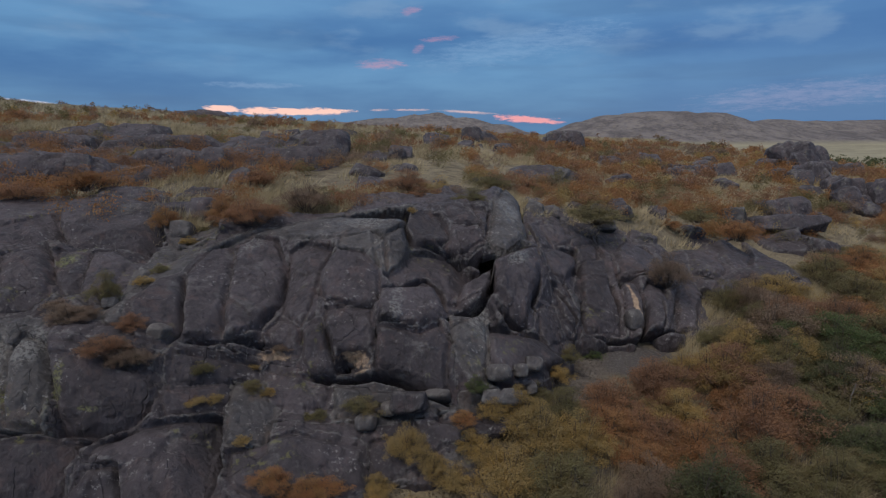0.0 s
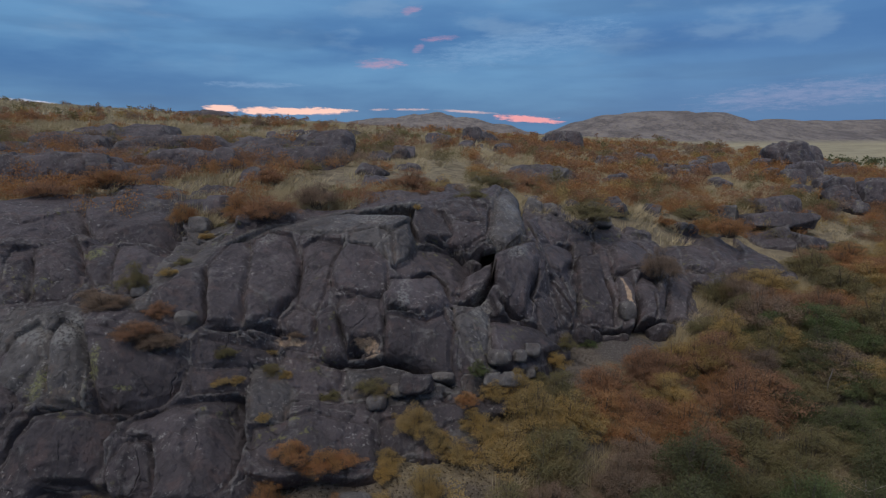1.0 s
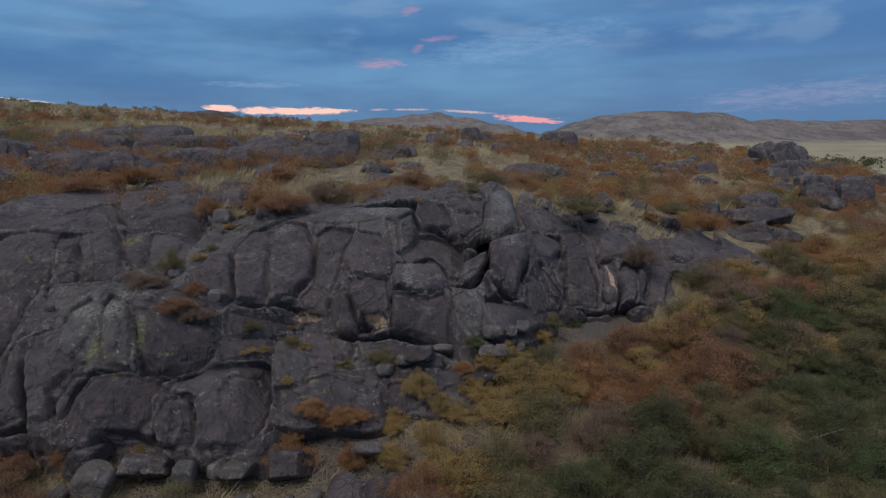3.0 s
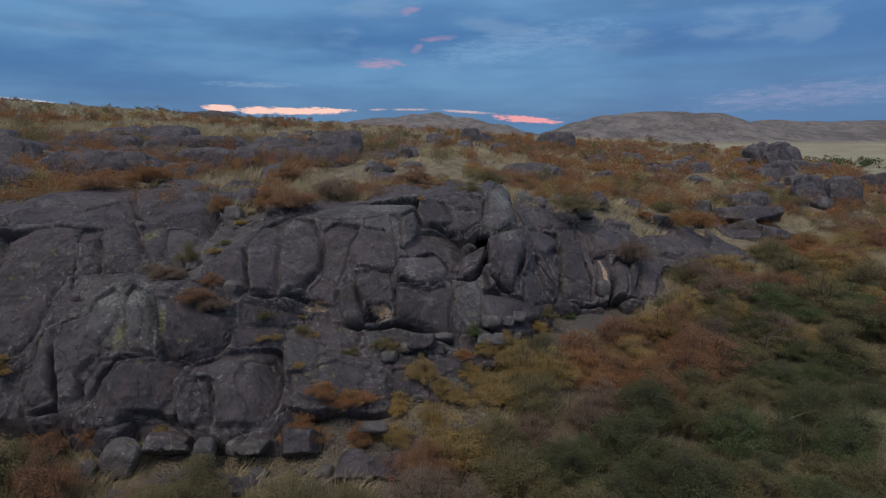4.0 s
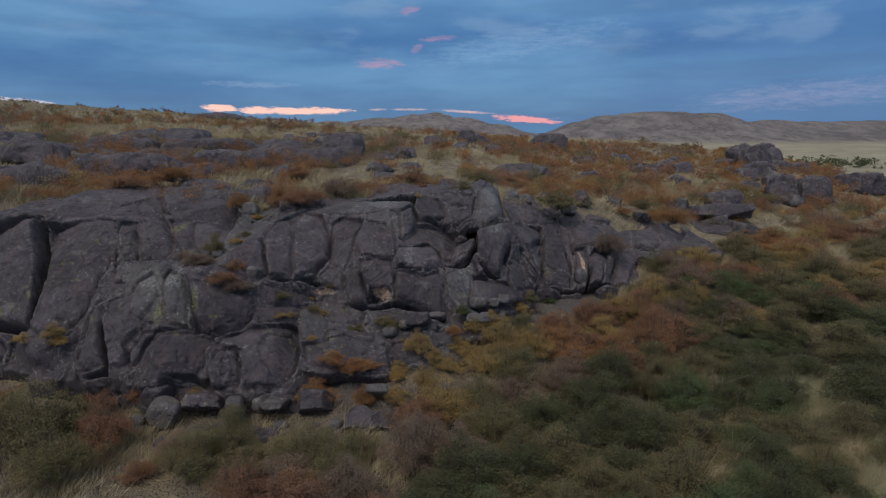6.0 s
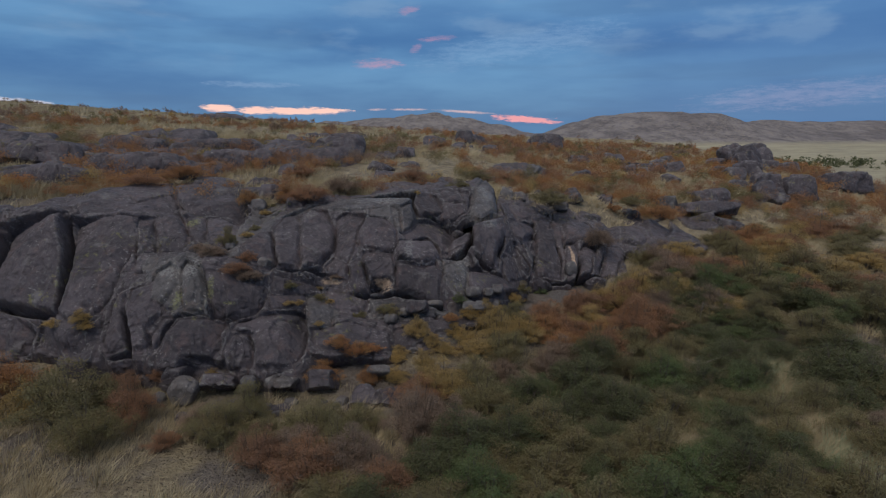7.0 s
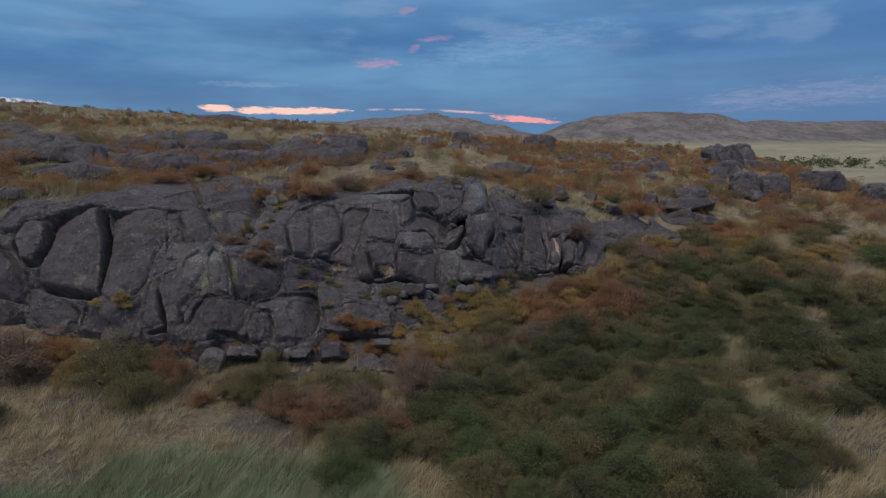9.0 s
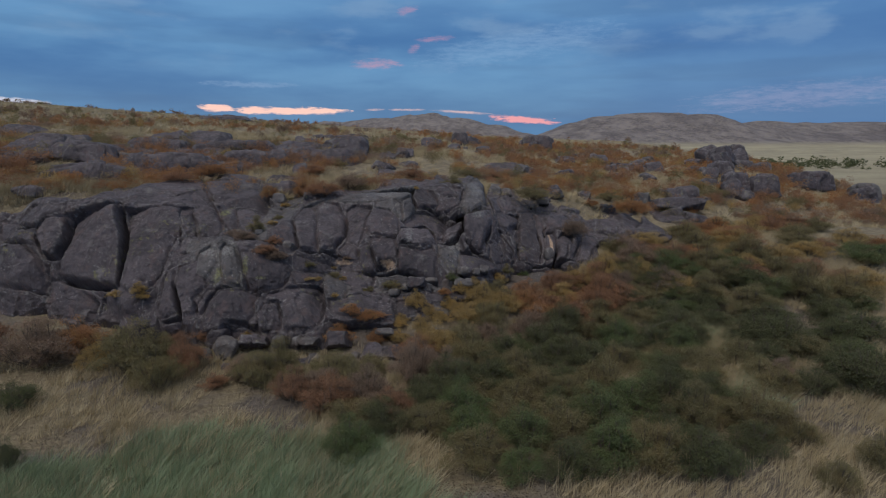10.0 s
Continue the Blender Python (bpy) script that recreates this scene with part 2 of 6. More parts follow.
def rock_material(name, base, second, pale, lichen=0.35):
    """Weathered rock: varnish in two tones, worn edges, pale crusts and flecks, rain streaks, yellow lichen, fine cracks."""
    k = Nodes(name)
    dark = tuple(v * 0.55 for v in base)
    c = k.mix(k.ramp(k.noise(0.75, 6, 0.62), 0.40, 0.60), base, second)
    c = k.mix(k.ramp(k.info.outputs["Random"], 0, 1, 0.0, 0.5), c, k.mix(k.ramp(k.noise(0.4, 2), 0.45, 0.55), dark, second))
    c = k.mix(k.ramp(k.noise(2.4, 8, 0.68), 0.47, 0.62, 0.0, 0.6), c, dark)
    c = k.mix(k.ramp(k.noise(2.1, 7, 0.65, (1, 1, 0.6)), 0.54, 0.64, 0.0, 0.45), c, (second[0] * 1.25, second[1] * 1.02, second[2] * 0.9))
    c = k.mix(k.calc("MULTIPLY", k.ramp(k.noise(2.6, 8, 0.7, (2.6, 2.6, 0.45)), 0.56, 0.68), 0.2), c, pale)
    c = k.mix(k.calc("MULTIPLY", k.ramp(k.noise(1.1, 9, 0.7), 0.57, 0.67), 0.34), c, pale)
    worn = k.calc("MULTIPLY", k.ramp(k.place.outputs["Pointiness"], 0.515, 0.57), k.ramp(k.noise(4.0, 6, 0.7), 0.4, 0.6))
    c = k.mix(k.calc("MULTIPLY", worn, 0.6), c, tuple(v * 0.9 for v in pale))
    spots = k.calc("MULTIPLY", k.ramp(k.noise(9.0, 7, 0.7), 0.58, 0.63), k.ramp(k.noise(0.8, 4), 0.46, 0.58))
    c = k.mix(k.calc("MULTIPLY", spots, 0.6), c, tuple(min(0.6, v * 1.4) for v in pale))
    yellow = k.calc("MULTIPLY", k.ramp(k.noise(5.0, 8, 0.7), 0.55, 0.62), k.ramp(k.noise(0.55, 3), 0.57, 0.64))
    c = k.mix(k.calc("MULTIPLY", yellow, lichen), c, (0.34, 0.33, 0.085))
    if name == "dark_varnished_rock" or name == "grey_rock":
        c = stains(k, c, PALES, (0.30, 0.29, 0.275), 0.8)
        c = stains(k, c, SCARS, k.mix(k.ramp(k.noise(9.0, 6), 0.4, 0.62), (0.62, 0.45, 0.30), (0.40, 0.28, 0.20)), 0.95, False)
        c = stains(k, c, LICHENS, (0.29, 0.30, 0.115), 0.6)
    crack = k.cells(0.9, stretch=(1.3, 1.3, 0.6), warp=0.5)
    h = k.calc("MULTIPLY", k.ramp(crack, 0.0, 0.012), k.ramp(k.noise(0.9, 3), 0.5, 0.6, 0.0, 0.9))
    h = k.calc("ADD", h, k.calc("MULTIPLY", k.noise(15.0, 9, 0.72), 1.1))
    h = k.calc("ADD", h, k.calc("MULTIPLY", k.noise(3.4, 8, 0.62, (1.3, 1.3, 0.7)), 2.6))
    return k.finish(c, k.ramp(k.noise(3.0), 0.3, 0.7, 0.5, 0.8), h, 0.05, 0.4)


ROCK = {
    "dark": rock_material("dark_varnished_rock", (0.082, 0.069, 0.075), (0.121, 0.101, 0.108), (0.30, 0.285, 0.27)),
    "grey": rock_material("grey_rock", (0.100, 0.090, 0.092), (0.142, 0.130, 0.127), (0.33, 0.315, 0.295), 0.3),
    "stone": rock_material("pale_stone", (0.18, 0.16, 0.15), (0.135, 0.122, 0.12), (0.34, 0.315, 0.285), 0.2),
}


def ground_material():
    k = Nodes("dry_steppe_soil")
    y, x = k.axis(1), k.axis(0)
    straw = k.mix(k.ramp(k.noise(0.9, 6), 0.35, 0.65), (0.25, 0.205, 0.13), (0.17, 0.135, 0.092))
    straw = k.mix(k.ramp(k.noise(7.0, 8, 0.75), 0.42, 0.66, 0.0, 0.8), straw, (0.35, 0.29, 0.18))
    soil = k.mix(k.ramp(k.noise(3.0, 7, 0.7), 0.35, 0.65), (0.125, 0.105, 0.09), (0.20, 0.172, 0.145))
    gravel = k.mix(k.ramp(k.cells(13, "F1"), 0.15, 0.6), (0.225, 0.205, 0.19), (0.12, 0.107, 0.10))
    c = k.mix(k.ramp(k.noise(0.32, 5, 0.6), 0.42, 0.6), straw, soil)
    dry = k.mix(k.ramp(k.noise(2.2, 8, 0.7), 0.4, 0.62), (0.36, 0.305, 0.205), (0.21, 0.175, 0.125))
    c = k.mix(k.ramp(y, 19, 30), c, dry)
    # bare gravel pans by the foot of the rocks
    for cx, cy, r in ((5.6, 17.4, 1.3), (0.0, 9.8, 1.3), (-5.5, 9.6, 1.0)):
        dx, dy = k.calc("SUBTRACT", x, cx), k.calc("SUBTRACT", y, cy)
        d = k.calc("SQRT", k.calc("ADD", k.calc("MULTIPLY", dx, dx), k.calc("MULTIPLY", dy, dy)))
        d = k.calc("ADD", d, k.calc("MULTIPLY", k.noise(1.1, 4), 1.2))
        c = k.mix(k.ramp(d, r + 0.6, r + 0.1), c, gravel)
    gx, gy = k.calc("SUBTRACT", x, -4.5), k.calc("SUBTRACT", y, 0.5)
    d = k.calc("SQRT", k.calc("ADD", k.calc("MULTIPLY", k.calc("MULTIPLY", gx, gx), 0.5), k.calc("MULTIPLY", gy, gy)))
    d = k.calc("ADD", d, k.calc("MULTIPLY", k.noise(0.8, 4), 1.6))
    c = k.mix(k.ramp(d, 5.2, 4.0), c, (0.20, 0.21, 0.125))
    # far land: pale grass plain and brown hills with thin scrub
    plain = k.mix(k.ramp(k.noise(0.035, 9, 0.7, (0.7, 1.3, 1)), 0.36, 0.66), (0.42, 0.375, 0.255), (0.30, 0.27, 0.19))
    hills = k.mix(k.ramp(k.noise(0.05, 10, 0.75, (1, 0.35, 2.5)), 0.40, 0.60), (0.255, 0.228, 0.218), (0.135, 0.121, 0.124))
    hills = k.mix(k.ramp(k.noise(0.2, 8, 0.75, (1, 0.6, 3)), 0.46, 0.62, 0, 0.7), hills, (0.30, 0.26, 0.21))
    hills = k.mix(k.ramp(k.noise(0.012, 5, 0.6), 0.5, 0.62, 0, 0.5), hills, (0.115, 0.102, 0.105))
    far = k.mix(k.ramp(k.axis(2), -12.5, -5.5), plain, hills)
    c = k.mix(k.ramp(y, 150, 260), c, far)
    h = k.calc("ADD", k.noise(14.0, 8, 0.75), k.calc("MULTIPLY", k.noise(2.5, 6), 2.0))
    h = k.calc("ADD", h, k.calc("MULTIPLY", k.ramp(k.cells(13, "F1"), 0.0, 0.5, 1.0, 0.0), 1.2))
    return k.finish(c, 0.95, h, 0.05, 0.1)


def leaf_material(name, a, b, c3):
    """Leaves that vary from leaf to leaf, bush to bush and branch to branch."""
    k = Nodes(name)
    isl = k.place.outputs["Random Per Island"]
    c = k.mix(k.calc("MULTIPLY", isl, 0.35), a, b)
    c = k.mix(k.ramp(k.noise(3.4, 4), 0.42, 0.60), c, c3)
    c = k.mix(k.ramp(k.noise(0.8, 3), 0.45, 0.6, 0.0, 0.5), c, tuple(0.7 * v for v in b))
    c = k.mix(k.ramp(k.info.outputs["Random"], 0, 1, 0.0, 0.45), c, b)
    mat = k.finish(c, 0.8, None, 0, 0.12)
    thin = k.t.nodes.new("ShaderNodeBsdfTranslucent")
    k.put(c, thin.inputs[0])
    both = k.t.nodes.new("ShaderNodeMixShader")
    both.inputs[0].default_value = 0.38
    k.put(k.bsdf.outputs[0], both.inputs[1])
    k.put(thin.outputs[0], both.inputs[2])
    k.put(both.outputs[0], k.t.nodes["Material Output"].inputs[0])
    return mat


LEAF = {
    "orange": leaf_material("orange_leaves", (0.492, 0.239, 0.109), (0.369, 0.205, 0.109), (0.438, 0.260, 0.116)),
    "gold": leaf_material("gold_leaves", (0.551, 0.369, 0.133), (0.393, 0.291, 0.133), (0.440, 0.330, 0.158)),
    "rust": leaf_material("rust_leaves", (0.369, 0.205, 0.123), (0.287, 0.178, 0.123), (0.424, 0.233, 0.123)),
    "brown": leaf_material("brown_leaves", (0.330, 0.244, 0.172), (0.268, 0.205, 0.158), (0.346, 0.236, 0.166)),
    "olive": leaf_material("olive_leaves", (0.268, 0.236, 0.115), (0.205, 0.189, 0.103), (0.283, 0.221, 0.113)),
    "dark": leaf_material("dark_green_leaves", (0.121, 0.137, 0.074), (0.150, 0.148, 0.080), (0.153, 0.166, 0.076)),
    "green": leaf_material("green_leaves", (0.135, 0.194, 0.082), (0.166, 0.176, 0.088), (0.178, 0.207, 0.088)),
}


def plain_material(name, a, b, rough=0.9):
    k = Nodes(name)
    c = k.mix(k.place.outputs["Random Per Island"], a, b)
    c = k.mix(k.ramp(k.noise(0.6, 3), 0.4, 0.65, 0, 0.6), c, tuple(0.72 * v for v in b))
    return k.finish(c, rough, None, 0, 0.15)


TWIG = plain_material("grey_brown_twigs", (0.12, 0.095, 0.075), (0.17, 0.14, 0.115))
STRAW = plain_material("dry_straw", (0.56, 0.46, 0.285), (0.41, 0.33, 0.195))
FRESH = plain_material("grey_green_grass", (0.27, 0.36, 0.21), (0.34, 0.385, 0.235))
SAND = plain_material("pale_straw", (0.60, 0.51, 0.335), (0.47, 0.39, 0.245))


# ---- ground ----
def build_ground():
    u = np.linspace(-1, 1, 301)
    gx = np.sinh(u * 5.6) / np.sinh(5.6) * 2600
    v = np.linspace(-1, 1, 341)
    gy = 14 + np.where(v > 0, np.sinh(v * 5.4) / np.sinh(5.4) * 3200, np.sinh(v * 4.2) / np.sinh(4.2) * 600)
    xx, yy = np.meshgrid(gx, gy)
    zz = height(xx, yy)
    n, m = xx.shape
    idx = np.arange(n * m).reshape(n, m)
    faces = np.stack([idx[:-1, :-1], idx[:-1, 1:], idx[1:, 1:], idx[1:, :-1]], -1).reshape(-1, 4)
    me = mesh_from("ground", np.stack([xx, yy, zz], -1).reshape(-1, 3), faces)
    me.materials.append(ground_material())
    return tagged(new("ground", me), "dry stony steppe ground with straw and gravel", "ground", kind="structure")


ground = build_ground()


# ---- rocks ----
def cube_shell(nx, ny, nz):
    """Points and quads on the surface of a cube of side 2, split nx, ny, nz times."""
    key, verts, faces = {}, [], []

    def vid(i, j, k):
        if (i, j, k) not in key:
            key[i, j, k] = len(verts)
            verts.append((2 * i / nx - 1, 2 * j / ny - 1, 2 * k / nz - 1))
        return key[i, j, k]

    for i in range(nx):
        for j in range(ny):
            faces.append((vid(i, j, nz), vid(i + 1, j, nz), vid(i + 1, j + 1, nz), vid(i, j + 1, nz)))
            faces.append((vid(i, j, 0), vid(i, j + 1, 0), vid(i + 1, j + 1, 0), vid(i + 1, j, 0)))
        for k in range(nz):
            faces.append((vid(i, 0, k), vid(i + 1, 0, k), vid(i + 1, 0, k + 1), vid(i, 0, k + 1)))
            faces.append((vid(i, ny, k), vid(i, ny, k + 1), vid(i + 1, ny, k + 1), vid(i + 1, ny, k)))
    for j in range(ny):
        for k in range(nz):
            faces.append((vid(nx, j, k), vid(nx, j + 1, k), vid(nx, j + 1, k + 1), vid(nx, j, k + 1)))
            faces.append((vid(0, j, k), vid(0, j, k + 1), vid(0, j + 1, k + 1), vid(0, j + 1, k)))
    return np.array(verts, dtype=float), np.array(faces)


ROCK_COUNT = [0]
ROCK_WORDS = {
    "dark": "dark purple-grey varnished rock block of the outcrop",
    "grey": "weathered grey rock with lichen on the outcrop",
    "stone": "pale loose stone among the dark rocks",
}


def rock(x, y, z, w, d, h, lean=0, roll=0, yaw=0, stone="dark", taper=0.12, power=7, label="", cell=0.05):
    """A worn block: rounded box, chopped by a few planes, swollen and pitted, split by a few joints."""
    ROCK_COUNT[0] += 1
    seed = ROCK_COUNT[0]
    rng = np.random.default_rng(seed)
    dist = max(6.0, y + 4)
    cell = max(cell, dist * 0.0031, max(w, d, h) / 60)
    nx, ny, nz = (int(np.clip(s / cell, 6, 60)) for s in (w, d, h))
    if max(w, d, h) < 0.75:
        power = min(power, 3.4)
    p, faces = cube_shell(nx, ny, nz)
    way = p / np.linalg.norm(p, axis=1)[:, None]
    q = way / ((np.abs(way) ** power).sum(1) ** (1 / power))[:, None]
    # uneven corners, then a few flat breaks
    shift = rng.uniform(-1, 1, (2, 2, 2, 3)) * 0.15
    f = (np.clip(q, -1, 1) + 1) / 2
    for i in (0, 1):
        for j in (0, 1):
            for k in (0, 1):
                wgt = (f[:, 0] if i else 1 - f[:, 0]) * (f[:, 1] if j else 1 - f[:, 1]) * (f[:, 2] if k else 1 - f[:, 2])
                q = q + wgt[:, None] * shift[i, j, k]
    for _ in range(12):
        n = rng.normal(size=3)
        n /= np.linalg.norm(n)
        s = q @ n - rng.uniform(0.62, 0.92) * np.abs(n).sum()
        q = q - n * np.where(s > 0, s * 0.95, 0)[:, None]
    q[:, 0] *= 1 - taper * (q[:, 2] + 1) / 2
    q[:, 1] *= 1 - 0.7 * taper * (q[:, 2] + 1) / 2
    size = np.array([w, d, h]) / 2
    r = q * size * 1.06
    small = min(w, d, h)
    bump = 0.028 * small * fbm(r * (1.5 / max(small, 0.35)), seed, 3) + 0.028 * min(1.0, small) * fbm(r * 3.6, seed + 50, 4, 0.6)
    # steps along one bedding direction
    bed = rng.normal(size=3) * (0.5, 0.5, 1)
    bed /= np.linalg.norm(bed)
    saw = (r @ bed) / (0.30 * small + 0.14) + 0.8 * fbm(r * 1.1, seed + 9, 2)
    bump += 0.020 * min(1, small) * (saw - np.floor(saw) - 0.5)
    if max(w, h) > 0.8:
        sites = rng.uniform(-1.1, 1.1, (int(np.clip((w * d + w * h + d * h) * 1.1, 5, 70)), 3)) * size
        wobble = r + 0.13 * np.stack([fbm(r * 1.9, seed + e, 3) for e in (70, 71, 72)], 1)
        dist2 = np.linalg.norm((wobble[:, None] - sites[None]) * (1.35, 1.0, 0.7), axis=2)
        near = np.argmin(dist2, axis=1)
        dd = np.partition(dist2, 1, axis=1)
        gap = dd[:, 1] - dd[:, 0]
        proud = rng.uniform(-1, 1, len(sites)) * 0.10 * min(1.4, small)
        bump += proud[near]
        bump -= 0.10 * np.exp(-(gap / 0.05) ** 2) * rng.uniform(0.2, 1.0, len(sites))[near]
    nor = way / np.maximum(size, 1e-3)
    nor /= np.linalg.norm(nor, axis=1)[:, None]
    r = r + nor * bump[:, None]
    me = mesh_from("rock", r, faces)
    me.materials.append(ROCK[stone])
    ob = new("stone" if stone == "stone" else "rock", me)
    ob.matrix_world = pose(x, y, z, lean, roll, yaw + rng.uniform(-7, 7))
    return tagged(ob, label or ROCK_WORDS[stone], "rock", "rocks of the outcrop")


# ---- the outcrop: one broken rock slope, split into blocks along its joints ----
# Frame of the slope: x along it, s up it (45 degrees), n out of it; s = (y + z) / sqrt 2, n = (z - y) / sqrt 2.
HALF = math.sqrt(0.5)
FACES, JOINTS = [], []
LEDGES, BLOCKS = [], []


def face(x, s, n, sx, ss, hw, hh, turn=0, proud=0.0, stone="dark"):
    """One block: its centre on the slope, the slope of its own plane, half sizes, turn in degrees, how far it stands out."""
    FACES.append((x, s, n, sx, ss, hw, hh, radians(turn), proud, stone))


def ledge(x, s, n, sx, ss, hw, hh, turn=0, proud=0.0, stone="dark"):
    """A block of the low ledges on the plateau, in the same frame."""
    LEDGES.append((x, s, n, sx, ss, hw, hh, radians(turn), proud, stone))


def joint(wide, deep, *pts):
    """An open joint along a line of (x, s) places."""
    JOINTS.append((wide, deep, pts))


face(-5.83, 11.01, -9.61, -0.31, -0.54, 0.49, 0.97, 0, 0.00, "dark")
face(-3.72, 10.90, -10.58, -0.35, -0.55, 0.27, 0.52, 0, 0.00, "dark")
face(-2.56, 10.64, -10.74, -0.16, -0.27, 0.36, 0.85, 0, 0.12, "dark")
face(-0.51, 11.73, -10.98, -0.07, -0.49, 0.80, 1.14, 0, 0.18, "dark")
face(-1.07, 13.77, -11.52, -0.38, -0.27, 0.32, 0.69, 0, 0.15, "grey")
face(-0.14, 12.50, -11.50, -0.22, -0.64, 0.65, 0.87, 0, -0.20, "dark")
face(-0.39, 13.55, -11.77, -0.33, -0.07, 0.67, 0.34, 0, 0.00, "dark")
face(-0.17, 14.83, -12.00, -0.08, -0.33, 0.64, 0.86, 0, 0.12, "dark")
face(1.08, 15.86, -12.57, -0.16, -0.63, 0.61, 1.00, 0, 0.00, "dark")
face(1.22, 18.01, -14.39, -0.30, -0.89, 0.96, 1.14, 0, 0.00, "dark")
face(0.78, 14.38, -11.95, -0.03, -0.12, 0.48, 0.60, 20, 0.00, "dark")
face(1.72, 14.77, -12.15, -0.30, -0.39, 0.47, 0.78, 0, 0.00, "dark")
face(0.76, 11.14, -11.09, -0.47, -0.31, 0.34, 0.70, 15, 0.00, "grey")
face(1.81, 11.31, -11.56, -0.29, -0.55, 0.91, 0.70, 0, 0.00, "dark")
face(1.87, 10.31, -11.30, -0.39, -0.16, 0.70, 0.40, 0, 0.00, "dark")
face(3.13, 12.53, -13.00, -0.59, -0.10, 0.36, 1.08, -10, 0.00, "dark")
face(3.50, 11.75, -12.94, -0.59, -0.51, 0.27, 0.81, -12, 0.00, "dark")
face(3.47, 14.46, -13.21, -0.94, -0.29, 0.52, 0.99, 0, 0.00, "dark")
face(4.22, 12.99, -13.72, -0.59, -0.23, 0.47, 1.17, 0, 0.00, "dark")
face(5.21, 13.44, -14.20, -0.05, -0.32, 0.44, 1.33, 0, 0.00, "dark")
face(4.72, 15.26, -14.47, -0.63, -0.30, 0.71, 0.62, 0, 0.00, "dark")
face(6.61, 15.90, -15.75, -0.32, -0.59, 1.33, 1.09, 0, 0.10, "dark")
face(5.65, 13.31, -14.15, 0.04, -0.28, 0.18, 0.55, 0, 0.00, "dark")
face(6.25, 13.30, -14.14, -0.05, -0.24, 0.15, 0.44, 0, 0.00, "dark")
face(6.81, 13.38, -14.23, -0.24, -0.27, 0.46, 1.38, 0, 0.06, "dark")
face(7.86, 13.78, -14.79, -0.43, -0.43, 0.67, 1.33, 0, 0.00, "dark")
face(6.21, 17.16, -16.03, -0.59, -0.24, 0.98, 0.64, 0, 0.00, "dark")
face(4.37, 16.63, -14.82, -0.43, -0.53, 1.00, 1.06, 0, 0.00, "dark")
face(8.16, 19.11, -17.75, -0.51, -0.69, 1.45, 2.07, 0, 0.00, "dark")
face(10.55, 19.11, -18.91, -0.10, -0.90, 1.70, 1.77, 0, 0.00, "dark")
face(11.42, 18.54, -18.44, -0.11, -0.98, 1.43, 2.67, 0, 0.00, "dark")
face(8.71, 16.36, -16.38, -0.14, -0.52, 0.92, 1.04, 0, 0.00, "dark")
face(9.74, 15.31, -16.02, -0.13, -0.42, 1.35, 0.60, 0, 0.00, "dark")
face(4.13, 18.48, -15.91, -0.33, -0.64, 0.77, 1.15, 0, 0.00, "dark")
face(5.16, 17.53, -15.61, -0.36, -0.63, 0.66, 0.59, 0, 0.00, "dark")
face(11.52, 21.60, -20.82, -0.20, -0.63, 0.86, 0.89, 0, 0.00, "dark")
face(6.59, 18.42, -16.69, -0.37, -0.51, 0.76, 0.70, 0, 0.00, "dark")
face(2.69, 15.09, -12.82, -0.71, -0.54, 0.55, 0.74, 0, 0.00, "dark")
face(-4.89, 9.16, -9.60, -0.59, -0.16, 0.56, 0.37, 0, 0.00, "dark")
face(-3.65, 8.53, -9.60, -0.19, -0.66, 0.39, 0.56, 0, 0.00, "dark")
face(-0.40, 9.05, -10.58, -0.26, -0.19, 0.40, 0.34, 0, 0.00, "dark")
face(0.50, 9.14, -10.84, -0.16, -0.23, 0.53, 0.22, 0, 0.00, "grey")
face(1.54, 9.39, -11.04, -0.21, -0.24, 0.53, 0.24, 0, 0.00, "grey")
face(-2.33, 8.30, -9.90, -0.33, -0.60, 0.89, 0.25, 0, 0.00, "dark")
face(1.50, 8.91, -10.89, -0.16, -0.38, 0.38, 0.30, 0, 0.00, "grey")
face(-2.42, 7.12, -9.35, -0.24, -0.30, 1.13, 0.22, 0, 0.00, "dark")
face(-4.53, 7.25, -8.96, 0.11, -0.05, 0.84, 1.12, 0, 0.00, "dark")
face(-6.77, 6.27, -9.12, -0.08, -0.04, 0.64, 0.23, 0, 0.00, "dark")
face(-9.29, 7.50, -8.84, 0.03, 0.04, 0.35, 0.89, 10, 0.12, "dark")
face(-8.60, 7.77, -8.80, 0.01, 0.05, 0.42, 1.13, 16, 0.05, "dark")
face(-9.87, 7.39, -8.85, 0.00, 0.05, 0.34, 0.83, 0, 0.02, "dark")
face(-8.51, 9.10, -8.85, 0.11, -0.08, 0.46, 0.86, 10, 0.00, "grey")
face(-10.63, 7.41, -8.87, 0.10, 0.09, 0.47, 0.80, 0, 0.00, "dark")
face(-4.85, 9.19, -9.64, -0.59, -0.16, 0.68, 0.81, 0, 0.00, "dark")
face(-11.22, 12.15, -9.35, -0.20, -0.57, 1.11, 0.71, 0, 0.00, "dark")
face(-12.88, 14.41, -11.03, -0.06, -0.99, 1.70, 1.69, 0, 0.00, "dark")
face(-6.43, 12.22, -10.21, -0.10, -0.67, 0.50, 1.24, 0, 0.00, "grey")
face(-8.40, 9.98, -8.94, 0.08, -0.20, 0.96, 0.34, 0, 0.00, "grey")
face(-14.77, 10.64, -8.97, 0.18, 0.13, 0.71, 1.29, 0, 0.15, "dark")
face(-16.52, 12.09, -9.50, 0.36, -0.32, 0.84, 1.00, 0, 0.00, "dark")
face(-16.35, 10.69, -9.36, 0.32, 0.14, 0.93, 0.57, 0, 0.00, "dark")
